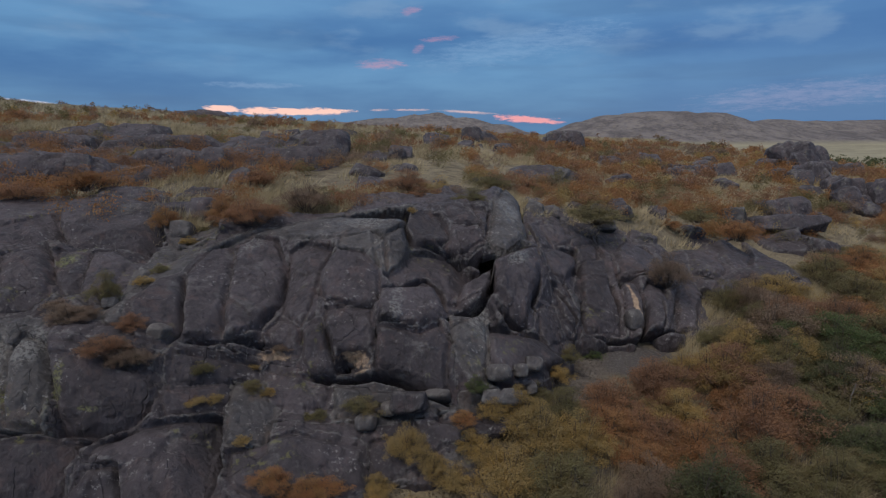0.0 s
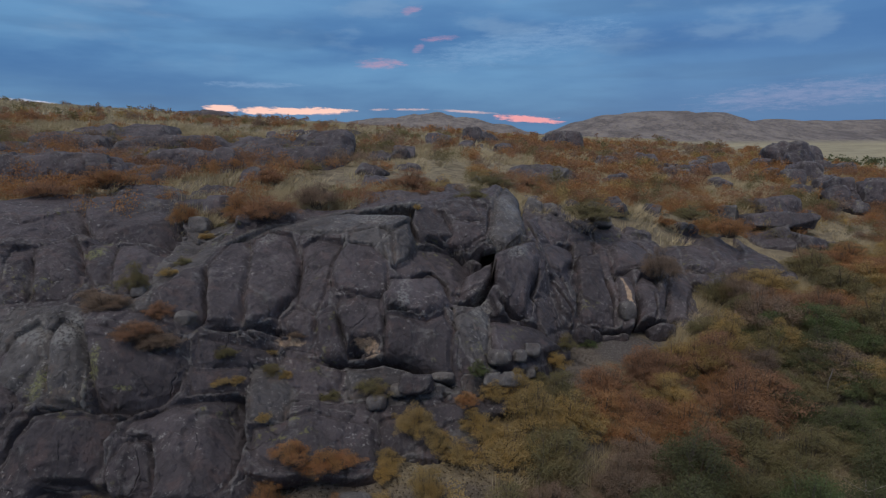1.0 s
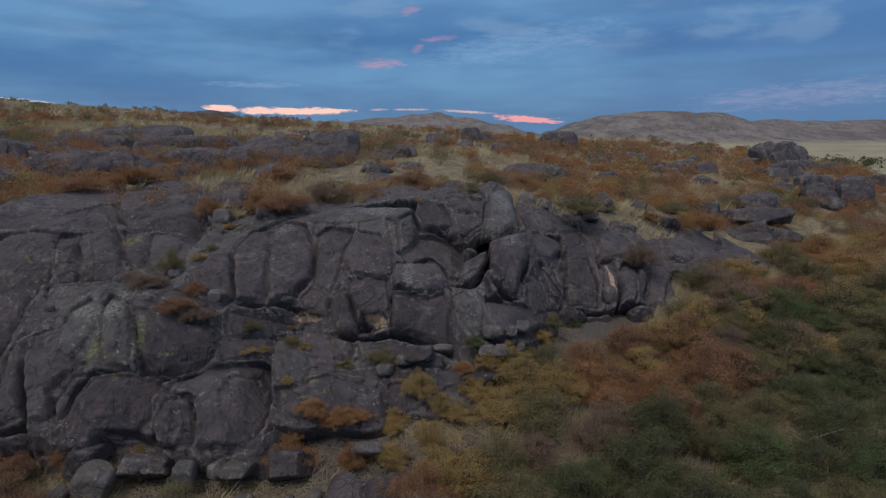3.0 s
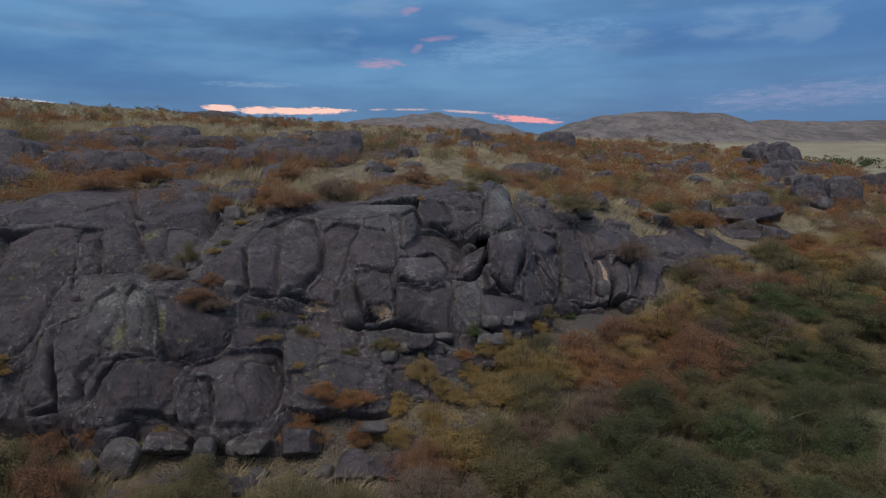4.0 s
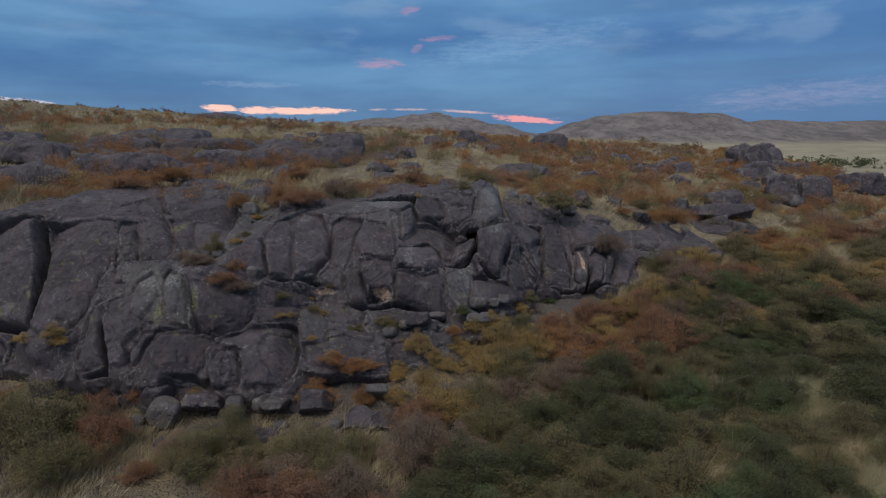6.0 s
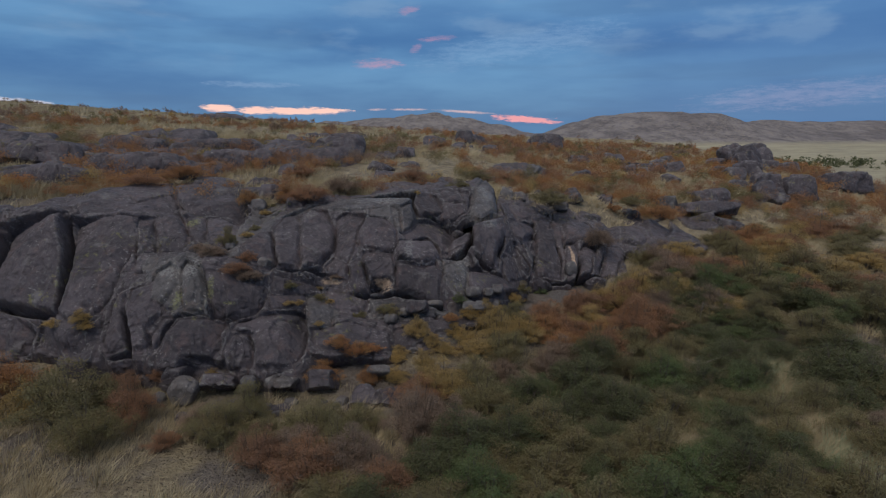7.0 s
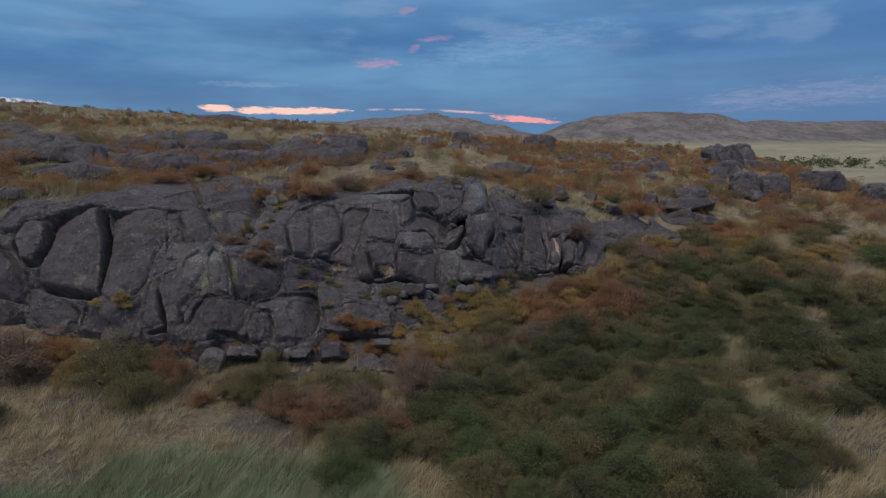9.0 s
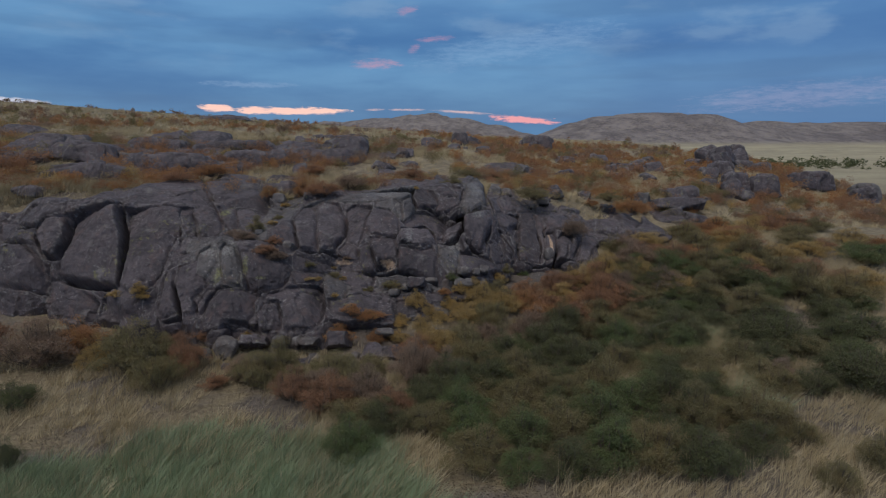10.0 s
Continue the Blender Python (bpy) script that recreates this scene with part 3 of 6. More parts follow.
face(-15.80, 9.54, -9.50, 0.26, 0.35, 1.06, 0.77, 0, 0.15, "dark")
face(-15.60, 8.27, -9.94, 0.26, 0.38, 1.00, 0.54, 0, 0.00, "dark")
face(-14.18, 8.40, -9.50, 0.27, 0.34, 0.43, 0.87, 0, -0.20, "dark")
face(-12.38, 7.67, -9.23, 0.27, 0.19, 1.34, 0.60, 0, -0.25, "dark")
face(-19.09, 11.69, -10.42, 0.37, -0.20, 1.01, 0.87, 0, 0.00, "dark")
face(-18.08, 9.76, -10.06, 0.28, 0.16, 1.29, 1.21, 0, 0.00, "dark")
face(-17.57, 8.04, -10.35, 0.12, 0.24, 1.08, 0.56, 0, 0.00, "dark")
face(-11.10, 10.99, -8.89, -0.13, -0.24, 0.87, 1.18, 0, 0.00, "dark")
face(-7.10, 14.25, -11.84, -0.04, -0.79, 0.35, 0.83, 0, 0.00, "grey")
face(-6.30, 14.44, -11.88, 0.27, -0.79, 0.62, 0.76, 0, 0.00, "grey")
face(-6.64, 12.88, -10.68, 0.02, -0.78, 0.42, 0.70, 0, 0.00, "grey")
face(-6.63, 11.96, -10.01, -0.12, -0.68, 0.40, 0.51, 0, 0.00, "grey")
face(-6.82, 10.83, -9.31, -0.15, -0.51, 0.43, 0.36, 0, 0.00, "grey")
face(-7.61, 10.52, -9.09, -0.05, -0.41, 0.52, 0.42, 0, 0.00, "dark")
face(-6.33, 10.74, -9.35, -0.21, -0.48, 0.31, 0.50, 0, 0.00, "grey")
face(-7.59, 16.44, -13.01, -0.11, -0.65, 0.81, 1.35, 0, 0.00, "dark")
face(-8.33, 14.68, -11.71, -0.47, -0.57, 0.48, 1.44, 0, 0.10, "dark")
face(-4.87, 12.35, -10.65, -0.51, -0.15, 1.05, 1.99, 0, 0.10, "dark")
face(-3.95, 14.78, -11.75, -0.05, -0.78, 2.06, 0.79, 0, 0.00, "dark")
face(-3.10, 12.54, -11.18, 0.17, 0.01, 0.71, 1.67, 0, 0.00, "dark")
face(-1.93, 12.20, -10.93, 0.08, -0.04, 0.86, 1.53, 0, 0.06, "dark")
face(-0.18, 9.89, -10.58, -0.27, 0.22, 1.23, 0.57, 0, 0.12, "dark")
face(-0.97, 16.18, -12.74, 0.06, -0.72, 1.67, 1.30, 0, 0.00, "dark")
face(-4.18, 10.07, -10.06, -0.45, -0.22, 1.21, 0.33, 0, 0.00, "dark")
face(-3.45, 9.47, -10.17, -0.33, -0.33, 0.92, 0.36, 0, 0.00, "dark")
face(-1.09, 9.46, -10.56, 0.03, -0.16, 1.42, 0.35, 0, 0.00, "dark")
face(-2.13, 8.93, -10.32, -0.15, -0.50, 1.30, 0.35, 0, 0.00, "dark")
face(-0.60, 8.07, -10.15, -0.19, -0.51, 0.77, 0.65, 0, 0.00, "dark")
face(-2.50, 7.56, -9.47, -0.32, -0.38, 1.24, 0.44, 0, 0.00, "dark")
face(0.63, 8.26, -10.47, -0.13, -0.56, 0.47, 0.70, 0, 0.00, "grey")
face(-6.82, 9.12, -8.81, -0.10, -0.05, 1.45, 1.02, 0, 0.12, "dark")
face(-6.76, 7.12, -9.12, -0.21, 0.09, 1.35, 0.96, 0, 0.00, "dark")
face(-9.19, 14.47, -11.27, -0.24, -0.62, 1.49, 2.20, 0, 0.05, "dark")
face(-8.09, 11.35, -9.46, -0.08, -0.56, 1.42, 1.27, 0, 0.00, "dark")
face(-10.40, 10.52, -8.90, -0.20, -0.07, 1.19, 0.98, 0, 0.05, "dark")
face(-10.18, 8.86, -9.14, 0.12, -0.16, 1.14, 0.76, 0, 0.00, "dark")
face(-12.91, 10.09, -8.83, 0.06, 0.14, 1.20, 1.83, 0, 0.20, "dark")

def block(stone, n, sx, ss, edge, *pts):
    """A block of the outcrop: the plane of its face at its middle, how far its edges are worn, its corners (x, s)."""
    BLOCKS.append((stone, n, sx, ss, edge, pts))


block("dark", -9.25, -0.29, -0.52, 0.10, (-6.33, 10.79), (-5.90, 9.86), (-5.35, 9.77), (-5.20, 10.21), (-5.71, 11.99), (-6.17, 11.70))
block("dark", -9.97, -0.28, -0.49, 0.12, (-5.68, 11.99), (-5.12, 10.09), (-4.45, 10.29), (-4.70, 11.89), (-5.15, 13.43), (-5.62, 13.16))
block("dark", -10.37, -0.18, -0.36, 0.14, (-5.04, 13.31), (-4.42, 10.29), (-3.89, 10.46), (-3.83, 10.85), (-3.52, 11.28), (-3.73, 12.77), (-4.13, 13.80), (-4.83, 14.02))
block("dark", -10.20, 0.01, 0.02, 0.10, (-3.77, 10.72), (-3.48, 11.09), (-2.93, 10.70), (-2.93, 10.12), (-3.53, 10.36))
block("dark", -10.49, 0.27, -0.25, 0.12, (-3.73, 13.28), (-3.44, 11.14), (-2.89, 10.71), (-2.76, 11.08), (-2.71, 12.35), (-2.50, 13.16), (-3.31, 13.56))
block("grey", -11.17, 0.06, -0.73, 0.08, (-5.91, 12.90), (-4.94, 14.12), (-3.58, 15.00), (-1.83, 15.55), (-0.70, 15.96), (-0.83, 14.27), (-1.37, 13.71), (-1.65, 13.87), (-2.54, 13.51), (-3.32, 13.62), (-4.15, 13.91), (-4.83, 14.03), (-5.15, 13.45))
block("dark", -10.18, -0.01, -0.27, 0.12, (-2.74, 12.29), (-2.45, 13.03), (-1.77, 13.05), (-1.30, 12.36), (-1.21, 11.37), (-1.46, 11.20), (-2.44, 11.30), (-2.67, 11.69))
block("grey", -10.49, -0.06, -0.23, 0.06, (-2.68, 12.39), (-2.49, 13.40), (-1.64, 13.77), (-1.29, 12.49), (-1.74, 13.09), (-2.44, 13.09))
block("dark", -10.11, 0.01, 0.19, 0.10, (-2.43, 11.22), (-1.37, 11.23), (-1.31, 10.04), (-1.59, 10.18), (-2.05, 10.20), (-2.17, 9.97), (-2.43, 10.69))
block("dark", -10.19, -0.07, 0.36, 0.12, (-2.89, 10.68), (-2.49, 10.87), (-2.28, 10.23), (-2.16, 9.78), (-2.72, 9.75), (-2.89, 10.06))
block("dark", -10.30, -0.34, -0.44, 0.10, (-1.26, 11.65), (-0.92, 12.03), (-0.41, 12.40), (-0.05, 12.29), (0.22, 11.48), (0.08, 11.14), (-0.29, 10.75), (-1.21, 10.78))
block("dark", -10.21, -0.17, 0.14, 0.14, (-1.28, 10.73), (-0.29, 10.69), (0.14, 11.10), (0.41, 10.51), (0.27, 9.77), (0.38, 9.16), (-0.12, 9.35), (-0.60, 9.54), (-1.29, 9.74), (-1.31, 10.15))
block("grey", -10.82, -0.61, -0.37, 0.12, (-1.31, 13.65), (-0.83, 14.21), (-0.66, 13.36), (-0.78, 12.73), (-1.17, 12.45))
block("dark", -11.31, -0.48, -0.46, 0.06, (-1.23, 12.36), (-0.61, 13.59), (0.43, 13.68), (1.00, 13.22), (0.70, 12.63), (0.25, 11.62), (-0.03, 12.34), (-0.41, 12.50), (-0.93, 12.14))
block("dark", -11.58, -0.22, -0.38, 0.12, (-0.79, 15.48), (0.16, 15.32), (0.45, 14.11), (0.04, 13.90), (-0.61, 13.67), (-0.82, 14.30))
block("dark", -11.62, 0.06, -0.03, 0.10, (0.48, 14.72), (1.24, 14.51), (1.41, 14.06), (0.65, 13.77), (0.26, 13.85))
block("dark", -12.17, -0.10, -0.55, 0.08, (0.25, 15.92), (0.53, 15.94), (1.36, 14.93), (0.48, 14.87))
block("dark", -11.68, 0.48, 0.05, 0.08, (0.66, 13.68), (1.24, 13.11), (0.90, 13.08), (0.70, 13.40))
block("dark", -11.18, -0.08, -0.21, 0.10, (1.52, 13.03), (1.44, 12.52), (0.87, 11.70), (0.47, 11.79), (0.69, 12.52))
block("dark", -11.23, -0.61, -0.04, 0.16, (1.57, 13.15), (2.01, 13.48), (2.89, 14.27), (3.01, 13.52), (2.54, 12.40), (2.32, 11.40), (1.92, 11.52), (1.48, 12.21), (1.60, 12.57))
block("grey", -12.72, -0.54, -0.67, 0.16, (1.45, 13.98), (1.73, 16.19), (2.50, 18.93), (2.85, 17.64), (2.65, 14.63), (1.94, 13.53))
block("dark", -12.09, -0.22, -0.49, 0.10, (1.06, 15.96), (1.64, 15.89), (1.41, 14.06), (1.30, 14.50))
block("grey", -10.68, -0.59, -0.33, 0.10, (0.38, 11.03), (1.05, 11.67), (1.29, 11.42), (1.19, 10.35), (1.20, 9.67), (0.94, 9.54), (0.62, 10.08), (0.41, 10.56))
block("dark", -11.27, -0.52, -0.27, 0.12, (1.32, 11.36), (1.90, 11.29), (2.68, 11.28), (3.22, 10.74), (2.46, 10.15), (1.40, 9.75), (1.23, 10.37))
block("dark", -12.21, -0.80, -0.20, 0.08, (2.68, 12.28), (3.09, 12.45), (3.42, 10.98), (3.06, 10.87), (2.62, 11.29))
block("dark", -13.32, -0.80, -0.57, 0.10, (2.79, 16.08), (3.39, 16.61), (3.71, 15.27), (3.08, 14.63), (2.66, 14.58))
block("dark", -13.45, -0.76, -0.50, 0.10, (3.17, 14.60), (4.05, 15.52), (4.70, 15.74), (4.42, 14.82), (3.73, 13.53), (3.24, 13.51))
block("dark", -12.73, -0.54, -0.01, 0.09, (3.21, 13.17), (3.65, 13.25), (4.10, 12.45), (3.84, 11.87), (3.44, 12.23))
block("grey", -12.84, -0.51, -0.03, 0.07, (3.69, 13.16), (4.07, 13.06), (4.11, 12.48), (3.72, 12.58))
block("dark", -13.36, -0.25, -0.35, 0.12, (4.51, 14.68), (5.29, 14.95), (5.37, 12.64), (5.28, 12.06), (4.60, 12.03), (4.15, 11.93), (4.06, 12.43))
block("dark", -14.24, 0.03, -0.52, 0.08, (5.52, 16.31), (5.83, 15.64), (5.53, 12.79), (5.35, 12.71), (5.38, 14.84))
block("dark", -14.55, -0.43, -0.47, 0.10, (4.59, 15.71), (5.47, 16.28), (5.32, 15.22), (4.42, 14.82))
block("dark", -14.96, -0.31, -0.72, 0.14, (5.91, 15.59), (6.63, 16.78), (7.62, 16.92), (7.64, 15.90), (6.82, 14.72), (5.86, 14.50))
block("dark", -13.63, -0.02, -0.37, 0.08, (5.80, 14.15), (6.17, 14.21), (6.26, 13.86), (5.84, 12.04), (5.51, 12.04), (5.44, 12.66))
block("dark", -13.65, -0.28, -0.34, 0.14, (6.38, 13.87), (6.66, 14.33), (7.17, 14.19), (6.97, 13.14), (6.37, 12.19), (5.96, 12.14))
block("dark", -13.94, -0.60, -0.34, 0.06, (7.44, 14.51), (7.74, 14.51), (7.00, 12.85), (6.53, 12.16), (6.55, 12.68))
block("dark", -14.73, -0.56, -0.41, 0.12, (7.98, 15.04), (8.64, 15.00), (8.83, 14.44), (8.10, 13.44), (7.73, 12.60), (6.95, 12.33))
block("dark", -15.68, -0.05, -0.53, 0.10, (9.04, 15.41), (9.95, 15.29), (9.27, 14.67), (8.83, 14.79))
block("dark", -16.26, -0.05, -0.53, 0.14, (9.55, 17.37), (10.39, 16.97), (10.28, 15.76), (9.92, 15.46), (9.04, 15.70))
block("dark", -17.21, -0.16, -0.80, 0.14, (11.01, 18.18), (13.18, 19.62), (12.13, 17.26), (11.19, 15.97), (10.50, 15.96), (10.68, 16.99))
block("dark", -18.63, -0.35, -0.80, 0.12, (8.59, 21.66), (10.26, 22.55), (9.32, 18.80), (8.23, 17.52), (7.10, 17.50))
block("dark", -18.91, -0.14, -0.80, 0.12, (10.01, 20.83), (12.02, 20.54), (13.46, 20.31), (11.10, 18.36), (9.61, 17.60), (8.70, 17.70))
block("dark", -15.94, -0.45, -0.40, 0.10, (5.67, 17.22), (6.92, 17.86), (7.04, 17.26), (5.63, 16.47))
block("dark", -14.76, -0.54, -0.49, 0.10, (3.39, 16.61), (4.91, 17.37), (5.30, 16.72), (4.67, 16.14), (3.73, 15.37))
block("dark", -15.03, -0.48, -0.43, 0.10, (4.42, 16.39), (5.49, 17.00), (5.51, 16.48), (4.50, 15.87))
block("dark", -10.12, -0.10, -0.80, 0.14, (-12.83, 12.91), (-13.26, 15.23), (-11.57, 16.67), (-9.34, 13.09), (-10.87, 12.35), (-11.85, 12.11), (-12.31, 12.06))
block("dark", -11.31, -0.19, -0.70, 0.14, (-11.36, 16.50), (-9.57, 16.33), (-8.26, 15.81), (-7.33, 14.00), (-7.27, 13.29), (-8.02, 13.21), (-8.63, 13.13), (-9.31, 13.09))
block("dark", -8.69, -0.09, -0.09, 0.12, (-12.18, 11.73), (-10.28, 12.23), (-9.63, 10.99), (-9.90, 9.76), (-9.88, 8.67), (-10.22, 7.79), (-10.69, 7.58), (-11.25, 8.04), (-11.56, 9.86))
block("dark", -9.10, -0.18, -0.35, 0.10, (-10.50, 12.11), (-10.01, 12.34), (-9.41, 11.27), (-9.16, 10.48), (-9.53, 10.34), (-9.80, 10.66))
block("dark", -9.35, -0.22, -0.51, 0.12, (-9.97, 12.35), (-9.29, 12.86), (-8.34, 11.21), (-8.43, 10.61), (-9.08, 10.54))
block("dark", -9.84, -0.21, -0.61, 0.10, (-9.12, 12.84), (-8.55, 12.95), (-7.81, 11.25), (-8.11, 11.08), (-8.61, 11.84))
block("dark", -9.94, -0.19, -0.70, 0.12, (-8.52, 12.96), (-7.99, 13.13), (-7.36, 12.68), (-7.05, 11.32), (-7.18, 10.75), (-7.70, 11.09))
block("grey", -8.42, 0.22, -0.01, 0.14, (-8.69, 9.44), (-8.31, 9.82), (-7.90, 9.48), (-7.84, 9.05), (-7.97, 8.29), (-8.37, 8.14), (-8.75, 8.22))
block("grey", -8.39, -0.09, -0.01, 0.12, (-7.85, 9.54), (-7.69, 9.83), (-7.22, 9.65), (-6.97, 8.76), (-6.83, 8.01), (-7.38, 7.98), (-7.68, 8.64))
block("dark", -8.76, -0.39, -0.05, 0.14, (-7.17, 9.66), (-6.56, 9.63), (-6.11, 9.37), (-5.57, 9.18), (-5.23, 8.96), (-5.28, 8.44), (-5.53, 8.21), (-5.95, 7.96), (-6.71, 8.00))
block("dark", -8.51, 0.25, 0.06, 0.12, (-9.30, 8.86), (-8.76, 9.02), (-8.63, 9.24), (-8.08, 8.29), (-7.95, 8.02), (-8.37, 7.48), (-8.27, 6.88), (-8.66, 6.77), (-9.25, 7.93))
block("dark", -8.63, 0.20, -0.01, 0.12, (-9.78, 8.27), (-9.71, 8.85), (-9.37, 8.89), (-9.39, 8.20), (-8.87, 6.90), (-9.32, 6.71), (-9.60, 6.97))
block("dark", -8.67, -0.04, 0.15, 0.08, (-8.28, 7.31), (-7.95, 7.85), (-7.58, 7.81), (-7.95, 7.34), (-8.10, 6.83), (-8.26, 6.89))
block("dark", -8.70, -0.15, 0.29, 0.10, (-7.47, 7.77), (-6.70, 7.92), (-5.99, 7.87), (-6.28, 7.44), (-6.23, 7.03), (-6.56, 6.70), (-7.20, 6.54), (-7.32, 6.25), (-7.94, 6.29), (-8.00, 6.75), (-7.86, 7.35))
block("dark", -8.83, -0.08, -0.13, 0.10, (-5.92, 7.85), (-5.42, 8.14), (-5.03, 8.37), (-4.07, 8.58), (-3.71, 7.48), (-3.73, 6.87), (-4.07, 6.36), (-5.02, 6.35), (-5.20, 6.90), (-5.43, 7.44), (-5.93, 7.51))
block("dark", -8.86, -0.01, 0.20, 0.08, (-5.95, 7.45), (-5.46, 7.38), (-5.20, 6.65), (-5.26, 6.41), (-6.00, 6.47), (-6.18, 6.91))
block("dark", -9.52, -0.08, 0.24, 0.05, (-6.53, 6.63), (-6.16, 6.70), (-5.99, 6.39), (-6.34, 6.13), (-7.18, 6.10), (-7.17, 6.50))
block("dark", -9.78, -0.77, -0.09, 0.08, (-5.19, 9.71), (-3.86, 9.96), (-3.67, 9.52), (-5.11, 9.09))
block("dark", -10.32, -0.19, -0.42, 0.08, (-3.66, 9.87), (-2.23, 9.60), (-2.16, 8.96), (-3.54, 8.92))
block("grey", -10.30, -0.09, -0.37, 0.08, (-2.14, 9.48), (-0.92, 9.34), (0.33, 9.08), (-0.27, 8.86), (-1.94, 8.73))
block("grey", -9.71, -0.41, -0.74, 0.10, (-4.24, 9.44), (-3.49, 9.51), (-3.26, 8.87), (-3.11, 7.84), (-3.77, 7.95))
block("dark", -9.48, -0.51, -0.41, 0.10, (-5.29, 8.94), (-4.25, 9.31), (-4.08, 8.67), (-5.05, 8.45))
block("dark", -9.36, -0.27, -0.38, 0.12, (-3.70, 7.79), (-2.65, 8.27), (-1.30, 8.06), (-1.24, 7.26), (-2.46, 7.02), (-3.25, 7.07), (-3.60, 7.33))
block("dark", -10.18, -0.23, -0.40, 0.10, (-1.24, 8.24), (0.20, 8.71), (1.75, 9.00), (1.54, 8.49), (0.19, 8.13), (-0.54, 7.50), (-1.20, 7.28))
block("dark", -8.70, 0.17, 0.18, 0.12, (-14.15, 11.29), (-13.61, 11.59), (-12.48, 11.88), (-11.78, 10.13), (-11.39, 8.09), (-12.90, 8.50), (-14.06, 8.85), (-14.13, 9.94))
block("dark", -8.76, 0.08, 0.28, 0.16, (-15.45, 10.74), (-15.19, 11.33), (-14.25, 11.41), (-14.10, 10.35), (-14.20, 9.48), (-14.76, 9.51), (-15.29, 10.04))
block("dark", -9.30, 0.29, 0.37, 0.18, (-17.09, 10.49), (-15.74, 10.19), (-14.84, 9.40), (-14.64, 8.26), (-15.37, 8.41), (-16.59, 8.68))
block("dark", -8.89, 0.36, -0.15, 0.12, (-16.81, 11.66), (-16.69, 12.53), (-14.33, 11.75), (-14.29, 11.47), (-15.25, 11.34), (-15.24, 10.88), (-16.41, 11.05))
block("dark", -9.64, 0.26, 0.21, 0.08, (-14.57, 8.94), (-14.05, 8.78), (-13.13, 8.33), (-12.22, 7.75), (-12.32, 7.15), (-13.57, 7.31), (-14.39, 7.82))
block("dark", -9.28, 0.37, 0.02, 0.12, (-18.03, 12.09), (-16.61, 11.33), (-15.54, 10.67), (-15.29, 10.06), (-15.90, 10.31), (-17.15, 10.65))
joint(.10, .8, (-2.75, 9.73), (-2.24, 9.69), (-1.26, 9.65), (-0.52, 9.44), (-0.04, 9.24), (0.39, 9.10))
joint(.07, .5, (-5.11, 9.96), (-4.45, 10.23), (-3.88, 10.36), (-3.49, 10.29))
joint(.05, .35, (-4.45, 10.20), (-4.06, 9.91))
joint(.05, .35, (-5.70, 11.99), (-5.16, 10.22), (-5.32, 9.77))
joint(.05, .35, (-3.76, 13.07), (-3.52, 11.44), (-3.83, 10.78), (-4.16, 10.40))
joint(.05, .25, (-2.49, 10.91), (-2.25, 10.23), (-2.11, 9.81))
joint(.04, .25, (-1.33, 11.15), (-1.31, 10.15))
joint(.07, .5, (-1.27, 11.82), (-0.67, 12.31), (-0.23, 12.57), (0.13, 12.23), (0.27, 11.62))
joint(.08, .6, (-0.34, 13.76), (0.43, 13.71), (1.00, 13.35))
joint(.05, .3, (0.44, 14.83), (1.37, 14.82))
joint(.14, .9, (0.39, 11.59), (0.94, 11.65), (1.45, 12.27))
joint(.11, .7, (1.53, 11.77), (1.93, 11.40), (2.33, 11.31))
joint(.05, .3, (4.38, 14.68), (5.06, 15.03), (5.35, 14.93))
joint(.05, .35, (5.33, 14.82), (5.41, 12.64))
joint(.05, .3, (4.14, 13.20), (4.09, 12.39))
joint(.05, .35, (3.25, 13.13), (3.87, 12.26), (3.76, 11.86))
joint(.08, .6, (4.27, 11.89), (4.99, 11.92), (5.68, 12.02), (6.39, 12.11), (7.61, 12.49))
joint(.06, .45, (5.82, 14.42), (6.88, 14.62), (7.70, 14.71), (8.64, 15.00))
joint(.05, .35, (6.33, 13.95), (5.89, 12.09))
joint(.05, .35, (6.78, 13.38), (6.38, 12.13))
joint(.05, .35, (7.58, 14.09), (6.86, 12.29))
joint(.12, .5, (8.50, 14.26), (8.99, 14.11))
joint(.06, .4, (8.98, 15.61), (10.01, 15.30))
joint(.06, .3, (-8.07, 6.81), (-7.89, 7.42), (-7.54, 7.81), (-6.84, 7.99), (-6.32, 7.92), (-5.94, 7.91), (-5.52, 8.06), (-5.33, 8.36))
joint(.09, .6, (-9.34, 8.16), (-9.08, 7.66), (-8.77, 6.77), (-9.31, 6.58))
joint(.06, .4, (-8.44, 7.51), (-8.15, 6.91))
joint(.05, .2, (-7.18, 9.66), (-6.92, 8.77))
joint(.14, .5, (-7.41, 13.30), (-7.17, 13.69))
joint(.05, .25, (-9.35, 13.03), (-8.42, 11.44))
joint(.05, .25, (-9.93, 11.03), (-9.50, 9.78))
joint(.04, .2, (-9.41, 11.27), (-9.12, 10.45))
joint(.05, .2, (-5.42, 7.44), (-5.14, 6.62))
joint(.05, .2, (-6.18, 7.04), (-6.11, 6.44))
joint(.08, .35, (-7.22, 6.61), (-6.56, 6.73), (-6.02, 6.43))
joint(.18, 1.2, (-12.40, 11.89), (-11.74, 10.11), (-11.33, 8.01))
joint(.14, 1.0, (-14.21, 11.34), (-14.06, 10.15), (-14.16, 9.41))
joint(.12, .9, (-14.02, 8.83), (-12.88, 8.42), (-11.42, 8.01))
joint(.11, .7, (-15.43, 10.54), (-14.85, 9.55), (-14.20, 9.41))
joint(.08, .5, (-14.73, 9.38), (-14.49, 8.00))
